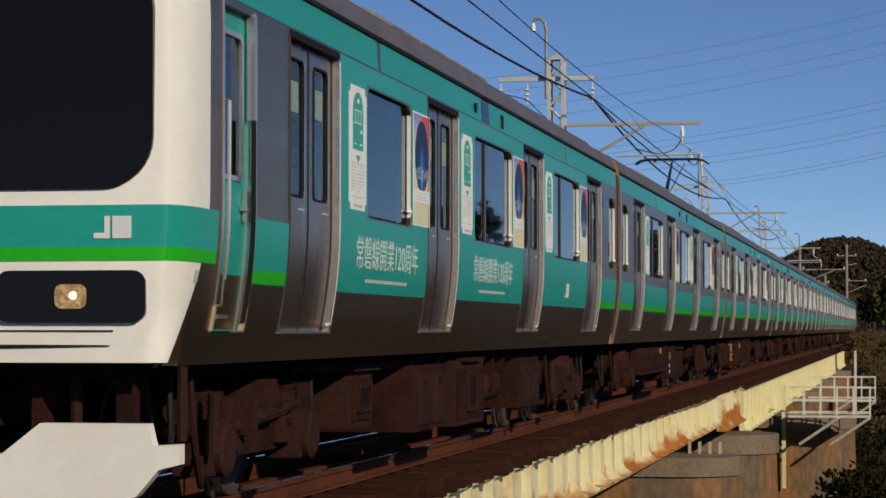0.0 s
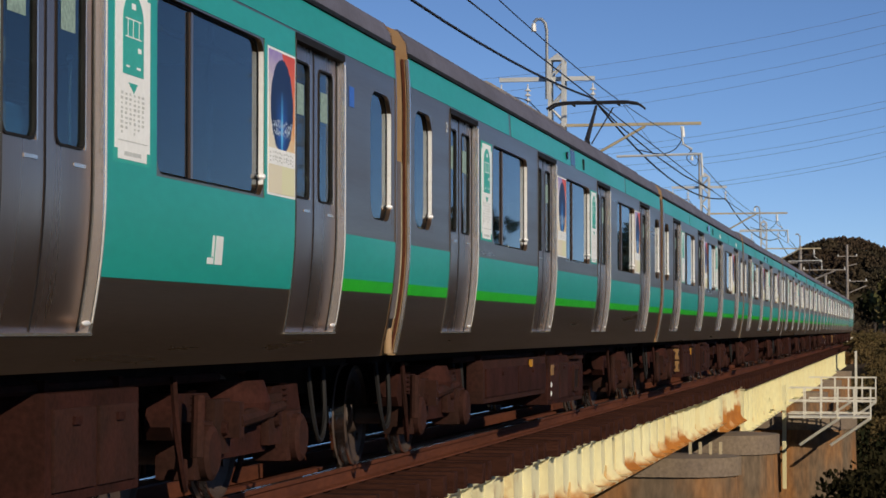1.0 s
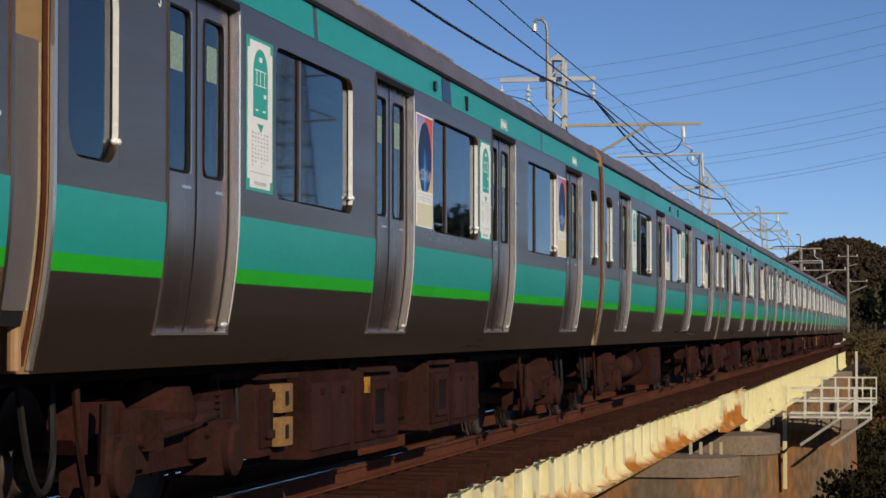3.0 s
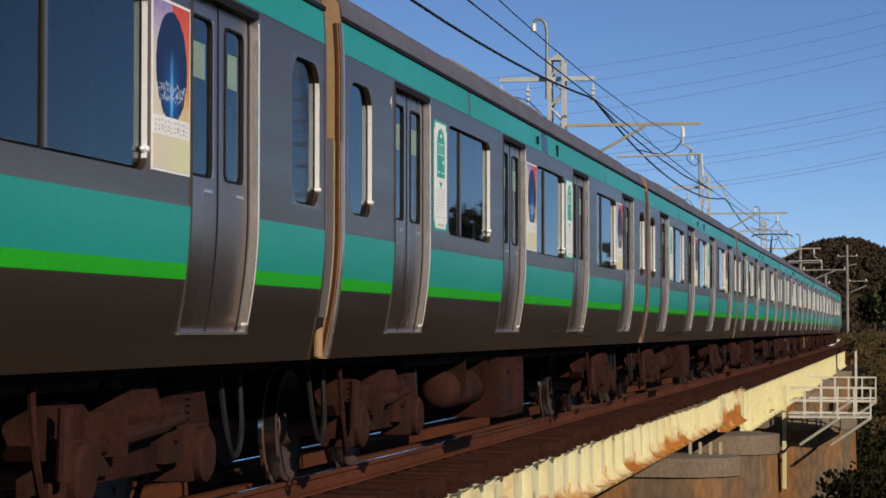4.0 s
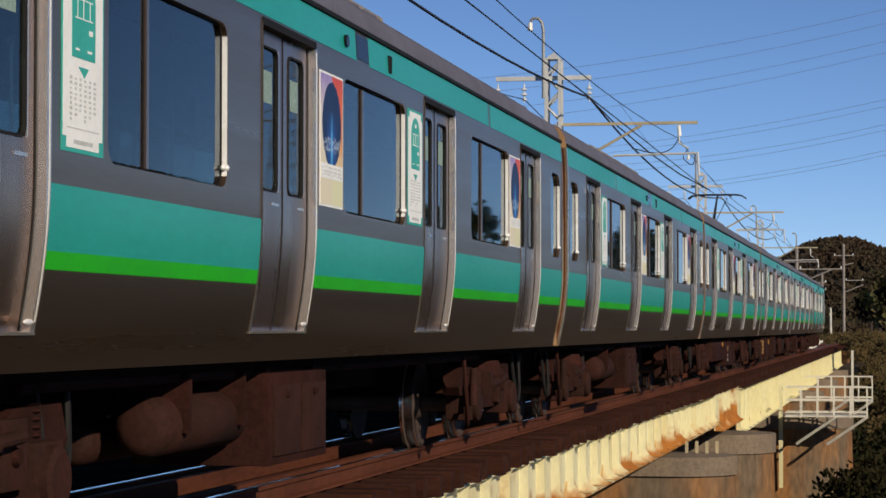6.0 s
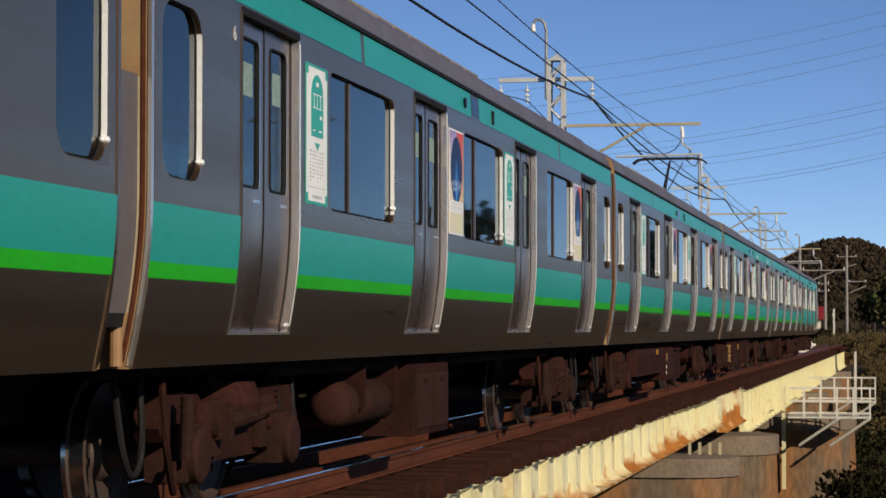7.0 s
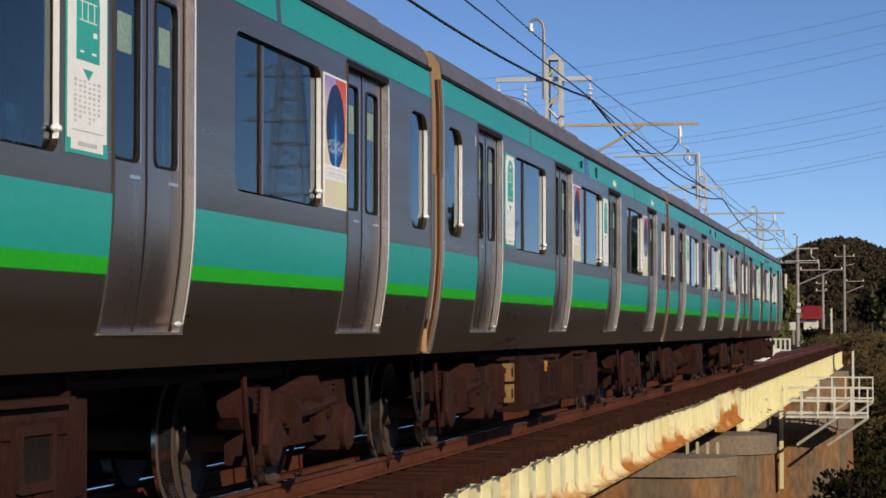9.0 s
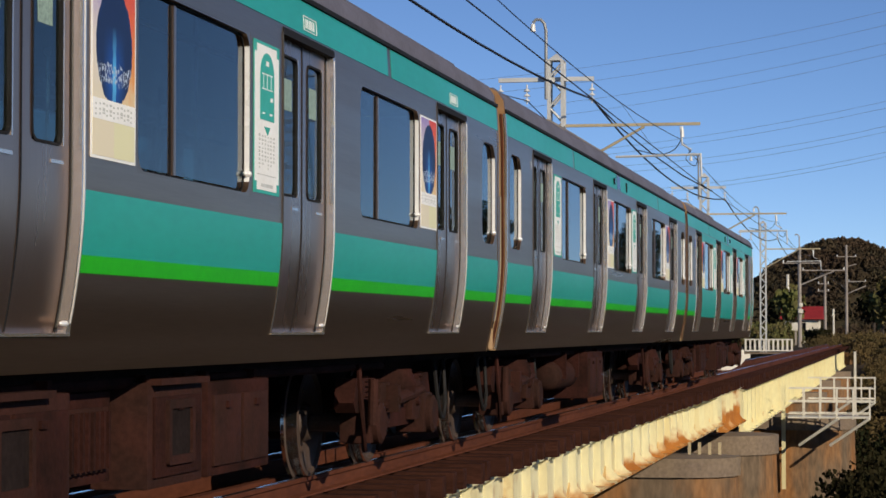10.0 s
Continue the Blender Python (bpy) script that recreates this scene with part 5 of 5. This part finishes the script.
# far transmission lines across the sky: near end and far end heights at two ends of a long span
def pylon():
    """Lattice transmission tower on the near side of the river, which the windows mirror."""
    p = thing("transmission_tower", "tall grey lattice transmission tower", "pylon")
    x, y, zb, h = 97.7, 399, -6, 70
    wid = lambda z: 5.2 * (1 - z / h) ** 1.15 + 0.7
    lv = [0, 7, 14, 20, 26, 31, 36, 40, 44, 48, 52, 56, 60, 64, 68, 70]
    for i, j in ((-1, -1), (1, -1), (1, 1), (-1, 1)):
        part("leg", path_tube(bmesh.new(), [(x + i * wid(z), y + j * wid(z), zb + z) for z in lv], 0.2, 5), PYLON, p)
    bm = bmesh.new()
    for a, b in zip(lv, lv[1:]):
        for (i, j), (k, l) in (((-1, -1), (1, -1)), ((1, -1), (1, 1)), ((1, 1), (-1, 1)), ((-1, 1), (-1, -1))):
            for q, r in (((i, j), (k, l)), ((k, l), (i, j))):
                tube(bm, (x + q[0] * wid(a), y + q[1] * wid(a), zb + a), (x + r[0] * wid(b), y + r[1] * wid(b), zb + b), 0.09, seg=4)
            tube(bm, (x + i * wid(b), y + j * wid(b), zb + b), (x + k * wid(b), y + l * wid(b), zb + b), 0.12, seg=4)
    tagged(part("bracing", bm, PYLON, p), kind="stuff")
    for z in (44, 52, 60):
        for s in (-1, 1):
            part("crossarm", path_tube(path_tube(bmesh.new(), [(x + s * wid(z), y, zb + z), (x + s * 8, y, zb + z + 0.3)], 0.2, 4), [(x + s * wid(z), y, zb + z + 2.4), (x + s * 8, y, zb + z + 0.3)], 0.15, 4), PYLON, p)


def sky_lines():
    f = 4126.0
    for a, b in (((700, 152), (1568, 18)), ((700, 178), (1568, 43)), ((700, 210), (1568, 75)), ((700, 232), (1568, 95)), ((760, 285), (1568, 178)), ((760, 295), (1568, 190)), ((900, 300), (1568, 222)), ((900, 312), (1568, 232)), ((900, 345), (1568, 268)), ((900, 352), (1568, 276))):
        ends = []
        for px, py in (a, b):
            v = Matrix.Rotation(radians(YAW), 3, "Z") @ Matrix.Rotation(radians(90 + PITCH), 3, "X") @ Vector(((px - 784) / f, (441 - py) / f, -1))
            ends.append(v * (260 / v.y) + Vector((0, 0, EYE)))
        d = ends[1] - ends[0]
        cable("transmission_line", "thin high-voltage conductor far across the sky", [ends[0] - d * 0.7, ends[0], ends[1], ends[1] + d * 0.7], 1.2, 0.02, FARWIRE, 10)


# ---- plants and distance ----
def clumps(bm, cx, cy, cz, rx, ry, rz, n, size, rnd, hollow=0.6):
    for _ in range(n):
        while True:
            d = Vector((rnd.uniform(-1, 1), rnd.uniform(-1, 1), rnd.uniform(-1, 1)))
            if hollow < d.length < 1:
                break
        c = Vector((cx + d.x * rx, cy + d.y * ry, cz + d.z * rz))
        s = size * rnd.uniform(0.5, 1.3)
        for _k in range(3):
            q = Euler((rnd.uniform(0, 6), rnd.uniform(0, 6), rnd.uniform(0, 6))).to_matrix()
            o = c + Vector((rnd.uniform(-s, s), rnd.uniform(-s, s), rnd.uniform(-s, s))) * 0.6
            vs = [bm.verts.new(o + q @ Vector(p)) for p in ((-s, -s * 0.45, 0), (s * 0.2, -s * 0.6, s * 0.15), (s, 0, 0), (s * 0.1, s * 0.6, s * 0.2), (-s * 0.8, s * 0.4, 0))]
            bm.faces.new(vs)


def tree(x, y, z, h, r, material, label, seed, leaf=0.35, n=260):
    rnd = random.Random(seed)
    t = thing("tree", label, "tree", "trees by the line")
    bm = bmesh.new()
    tube(bm, (x, y, z), (x + 0.1, y, z + h * 0.55), r * 0.09, r * 0.05)
    for k in range(5):
        a = rnd.uniform(0, 6.3)
        tube(bm, (x, y, z + h * (0.35 + 0.06 * k)), (x + r * 0.6 * math.cos(a), y + r * 0.6 * math.sin(a), z + h * (0.6 + 0.07 * k)), r * 0.04, r * 0.015, 6)
    part("trunk", bm, BARK, t)
    bm = bmesh.new()
    for _ in range(7):
        a, d = rnd.uniform(0, 6.3), rnd.uniform(0, 0.6) * r
        clumps(bm, x + d * math.cos(a), y + d * math.sin(a), z + h * rnd.uniform(0.5, 0.85), r * 0.55, r * 0.55, h * 0.2, n // 7, leaf, rnd, 0.3)
    part("crown", bm, material, t)


def bushes(name, label, spots, material, leaf, seed, dens=120):
    rnd = random.Random(seed)
    bm = bmesh.new()
    for x, y, z, r, h in spots:
        clumps(bm, x, y, z + h * 0.5, r, r, h * 0.55, dens, leaf, rnd, 0.2)
    ob = part(name, bm, material)
    return tagged(ob, label, "shrubs", kind="stuff")


HILL_X = [-30, -22, -19.9, -18.6, -16, -13.4, -10.9, -8.3, -6.2, -4.5, -1.7, 6, 20, 40]
HILL_Z = [3, 8.6, 10.4, 12.0, 12.8, 14.5, 15.2, 15.5, 15.4, 14.7, 13.8, 12.4, 9, 4]


def hill():
    """A rounded wooded hill: an earth slope under many small round crowns."""
    top = lambda x: float(np.interp(x, HILL_X, HILL_Z))
    rise = lambda x, y: -1.5 + (top(x) - 0.3) * math.sin(min(1, max(0, (y - 318) / 44)) * math.pi / 2)
    sl = bmesh.new()
    xs, ys_ = list(np.linspace(-30, 40, 50)), list(np.linspace(318, 362, 12)) + [392, 420]
    gridv = [[sl.verts.new((x, y, rise(x, y) if y < 390 else -3)) for x in xs] for y in ys_]
    for r0, r1 in zip(gridv, gridv[1:]):
        for k in range(len(xs) - 1):
            sl.faces.new((r0[k], r0[k + 1], r1[k + 1], r1[k]))
    tagged(part("hillside", sl, HILLLEAF), "dark hillside under the trees", "hill", kind="structure")
    rnd = random.Random(11)
    bm = bmesh.new()
    for _ in range(620):
        x, y = rnd.uniform(-24, 16), rnd.uniform(320, 366)
        r = rnd.uniform(0.9, 1.9)
        clumps(bm, x, y, rise(x, y) + 1.5 - r * 0.8, r, r, r * 0.85, int(46 * r), 0.27, rnd, 0.72)
    tagged(part("wooded_hill", bm, HILLLEAF), "dark wooded hill in the distance", "woods", kind="stuff")


def fence():
    f = thing("white_fence", "white picket railing beside the far side of the line", "fence")
    for z in (-0.32, 0.46):
        part("rail_bar", boxes((-10.6, -7.25, 163.96, 164.04, z, z + 0.09)), FENCE, f)
    part("plinth", boxes((-10.6, -7.25, 163.9, 165.0, -0.9, -0.4)), CONCRETECAP, f)
    for k in range(11):
        x = -10.5 + 0.32 * k
        part("picket", boxes((x - 0.07, x + 0.07, 163.97, 164.03, -0.3, 0.5)), FENCE, f)


def house(x, y, z):
    h = thing("house", "small pale house with a red roof among trees", "house")
    part("wall", boxes((x - 2.4, x + 1.6, y, y + 5, z, z + 3.0)), PLASTER, h)
    part("roof", prism(bmesh.new(), [(y - 0.6, z + 2.95), (y + 2.5, z + 4.3), (y + 5.6, z + 2.95), (y + 5.6, z + 2.8), (y - 0.6, z + 2.8)], "x", x - 2.8, x + 2.0), REDROOF, h)
    wd = part("window", boxes((x - 0.9, x + 0.1, y - 0.04, y, z + 1.3, z + 2.4)), BLACKGLASS, h)
    part("frame", boxes((x - 1.0, x - 0.9, y - 0.06, y, z + 1.2, z + 2.5), (x + 0.1, x + 0.2, y - 0.06, y, z + 1.2, z + 2.5)), FENCE, wd)


def poles():
    far = (
        (-8.85, 215, 8.75, ((7.27, -1.57, 1.95), (6.6, 0.2, 4.1)), ((0.15, 5.3, 3.2, 6.57),)),
        (-6.57, 305, 12.1, ((10.62, -1.28, 1.3), (7.4, 0.2, 2.5)), ((0.2, 5.9, 2.5, 6.85), (0.2, 9.4, 1.3, 9.65))),
        (-8.4, 275, 7.7, ((6.55, -0.85, 0.5), (5.7, -0.85, 0.5)), ()))
    for x, y, z1, arms, braces in far:
        p = thing("concrete_pole", "grey concrete pole with crossarms", "pole", "far poles")
        part("shaft", tube(bmesh.new(), (x, y, -1.0), (x, y, z1), 0.2, 0.14, 10), POLE, p)
        for z, a, b in arms:
            part("crossarm", boxes((x + a, x + b, y - 0.06, y + 0.06, z - 0.05, z + 0.05)), POLE, p)
            for q in (a + 0.12, b - 0.12):
                part("insulator", tube(bmesh.new(), (x + q, y, z + 0.05), (x + q, y, z + 0.26), 0.07, 0.05), PORCELAIN, p)
        for a, za, b, zb in braces:
            part("brace", tube(bmesh.new(), (x + a, y, za), (x + b, y, zb), 0.065), POLE, p)
        if y == 215:
            part("head_spike", path_tube(bmesh.new(), [(x - 0.02, y, 8.6), (x - 0.02, y, 9.7), (x - 0.2, y, 9.9), (x - 0.42, y, 9.85)], 0.06), POLE, p)
            part("lamp_box", boxes((x - 0.12, x + 0.32, y - 0.35, y - 0.2, 2.7, 3.05), (x - 0.05, x + 0.3, y - 0.35, y - 0.2, 3.3, 3.6), bev=0.04), FENCE, p)
    t = thing("bare_pole", "thin pale wooden pole among the trees", "pole", "far poles")
    part("shaft", tube(bmesh.new(), (-13.38, 290, -1), (-13.38, 290, 8), 0.22, 0.16), FENCE, t)
    s = thing("signal_post", "thin white post by the line", "post")
    part("shaft", tube(bmesh.new(), (-6.49, 240, -1.2), (-6.49, 240, 3.3), 0.1), FENCE, s)
    part("head", boxes((-6.62, -6.36, 239.9, 240.1, 2.6, 2.75)), FENCE, s)
    q = thing("relay_cabinet", "pale green trackside cabinet on a thin post", "cabinet")
    part("body", boxes((-10.7, -9.9, 240, 240.5, 1.1, 1.9), bev=0.05), FENCE, q)
    part("post", boxes((-10.4, -10.2, 240.1, 240.3, -0.8, 1.1)), POLE, q)


# ---- the place ----
track()
girder("girder_near", -4.35, -12, 56.6, -0.40, -1.08, 1.3, "cream plate girder with rust on its lower edge")
girder("girder_middle", -4.35, 57.0, 64.4, -0.40, -1.3, 1.3, "cream plate girder with a deeper web over the pier")
girder("girder_far", -4.35, 64.8, 187, -0.5, -1.68, 1.9, "deeper cream plate girder of the farther spans", CREAM)
tagged(part("deck_stringer", boxes((-4.42, -4.1, 64.8, 187, -0.47, -0.36), bev=0.01), SLEEPER), "dark timber stringer under the sleepers", "stringer", kind="structure")
girder("girder_inner", TRACK_X - 0.87, -12, 187, -0.40, -1.06, 3.0, "shaded cream plate girder under the far rail")
pier(-14.0, -3.1, 45.8, 1.05, -1.3, -7, 0.36, "round-ended concrete pier with rust stains")
pier(-14.0, -3.2, 62.5, 1.5, -1.6, -7, 0.5, "round-ended concrete pier with rust streaks")
pier(-14.0, -1.5, 81.0, 1.8, -1.75, -7, 0.45, "wide concrete pier with rust streaks behind shrubs")
for yy in (105, 130, 158):
    pier(-14.0, -3.2, yy, 1.4, -1.6, -7, 0.45, "round-ended concrete pier")
tagged(part("neighbour_deck", boxes((-13.6, -7.0, -30, 187, -0.75, -0.5), bev=0.02), FAR_DECK), "dark timber deck of the neighbouring track", "bridge deck", kind="structure")
abut = tagged(part("abutment", boxes((-14, -3.6, 187.2, 191, -7, -0.6), bev=0.1), CONCRETE), "grey concrete bridge abutment", "abutment", kind="structure")
post = thing("drain_post", "cream drain post hanging beside the pier", "post")
part("shaft", boxes((-3.87, -3.74, 78.85, 78.97, -4.15, -0.72)), CREAM, post)
for z in (-1.9, -3.2):
    part("bracket", boxes((-3.84, -3.77, 78.97, 79.22, z, z + 0.08)), CREAM, post)
for k in range(4):
    tagged(part("bearing_post", boxes((-4.12 + 0.2 * k, -4.06 + 0.2 * k, 46.4, 46.45, -1.3, -1.06)), BEAM), "short cream steel bearing post on the pier", "post", "bearing posts")
tagged(part("marker_post", boxes((-2.8, -2.65, 150, 150.15, -6.4, -0.2)), FENCE), "white marker post on the bank", "post")
refuge(77.5, 1.2)
refuge(94.5, 1.2)
ground = bmesh.new()
GX = [-600, -60, -25, -14, -9, -2.6, -1.6, 4, 20, 60, 600]
GY = [-300, -20, 5, 14, 24, 60, 100, 150, 185, 200, 260, 330, 420, 700, 2500]
def gz(x, y):
    rise = min(1, max(0, (y - 150) / 45))
    bank = -6.5 + 6.1 * rise
    if x > 3:
        bank -= 1.5 * rise
    if x > -2 and y < 24:
        bank = -0.45 if y < 6 else (-2.6 if y < 20 else -5.0)
    return bank
grid = [[ground.verts.new((x, y, gz(x, y))) for x in GX] for y in GY]
for j in range(len(GY) - 1):
    for i in range(len(GX) - 1):
        ground.faces.new((grid[j][i], grid[j][i + 1], grid[j + 1][i + 1], grid[j + 1][i]))
tagged(part("ground", ground, GROUND), "dark scrubby river ground and bank", "ground", kind="structure")
overhead()
sky_lines()
pylon()
hill()
fence()
house(-10.45, 268, -0.42)
poles()
rnd = random.Random(3)
bushes("bank_shrubs", "dark shrubs on the river bank below the bridge", [(rnd.uniform(-2.2, 3.5), rnd.uniform(66, 100), -6.5, rnd.uniform(0.8, 1.6), rnd.uniform(2.0, 4.2)) for _ in range(60)], LEAF, 0.085, 4, 420)
bushes("right_bank_shrubs", "dark shrubs along the near river bank", [(rnd.uniform(5, 26), rnd.uniform(25, 190), -6.0, rnd.uniform(1.5, 3), rnd.uniform(5.5, 9)) for _ in range(130)], LEAF, 0.2, 9, 300)
bushes("side_shrubs", "dark shrubs beyond the far side of the line", [(rnd.uniform(-25, -15), rnd.uniform(2, 215), -3.5, rnd.uniform(1.5, 2.6), rnd.uniform(3.4, 4.6)) for _ in range(420)], LEAF, 0.3, 6, 110)
bushes("bank_grass", "brown dry growth on the slope beside the abutment", [(rnd.uniform(-3.2, 1.5), y, gz(0, y), rnd.uniform(0.6, 1.2), rnd.uniform(0.5, 1.6)) for y in np.linspace(118, 196, 130)], DRYGRASS, 0.08, 12, 260)
bushes("dry_grass", "dry brown grass on the embankment", [(rnd.uniform(-6.5, 4), rnd.uniform(194, 280), -0.7, rnd.uniform(1, 2), rnd.uniform(0.6, 1.6)) for _ in range(110)], DRYGRASS, 0.08, 7, 320)
bushes("house_bushes", "dark bushes before the house", [(-9.6 + 0.5 * k, 258 + k, -0.5, 0.9, 1.5 + 0.3 * (k % 2)) for k in range(4)], LEAF, 0.15, 13, 200)
bushes("bank_bushes", "yellowish bushes by the house", [(rnd.uniform(-16, -10.6), rnd.uniform(222, 262), -0.6, rnd.uniform(1, 1.6), rnd.uniform(1.2, 2.6)) for _ in range(40)], LEAF_LIGHT, 0.18, 8, 160)
for k, (x, y, h, r, ml) in enumerate(((0.4, 222, 8.0, 2.6, LEAF), (-1.7, 250, 8.0, 2.0, LEAF_LIGHT), (-11.8, 262, 7.0, 2.0, LEAF_LIGHT), (-13.5, 280, 6.5, 2.2, LEAF), (-3.0, 290, 7, 2.4, LEAF), (9, 150, 9, 3.2, LEAF), (13, 110, 8, 3.2, LEAF))):
    tree(x, y, -1.0, h, r, ml, "tree with dark leaves beside the line" if ml == LEAF else "tree with yellowing leaves beside the line", 20 + k)

# ---- movement ----
# (seconds, where the front of the train is along the track)
RUN = [(0, 11.68), (0.5, 4.88), (1.0, -2.45), (1.5, -9.24), (2.0, -16.52), (2.2, -19.32), (3.5, -37.36), (4.0, -44.66), (4.5, -51.44), (5.0, -58.91), (5.5, -65.9), (5.7, -68.8),
       (6.8, -85.71), (7.0, -88.85), (7.5, -96.37), (8.0, -104.63), (8.5, -112.4), (9.0, -120.95), (9.5, -128.96), (10.0, -137.8)]


def motions():
    for car, n, turn in CARS:
        walk(car, [(t, pose(TRACK_X, s + 20 * n + 10, 0, 0, 0, turn)) for t, s in RUN])
    ts, ss = [t for t, _ in RUN], [s for _, s in RUN]
    for car, n, turn in CARS:
        for ob in car.children_recursive:
            if ob.name.startswith("wheelset"):
                y = ob.location.y
                rows = []
                for k in range(0, 301):
                    t = k / 30
                    a = math.degrees((float(np.interp(t, ts, ss)) - 11.62) / 0.43)
                    rows.append((t, pose(0, y, 0.43, -a if turn == 0 else a)))
                walk(ob, rows)


motions()
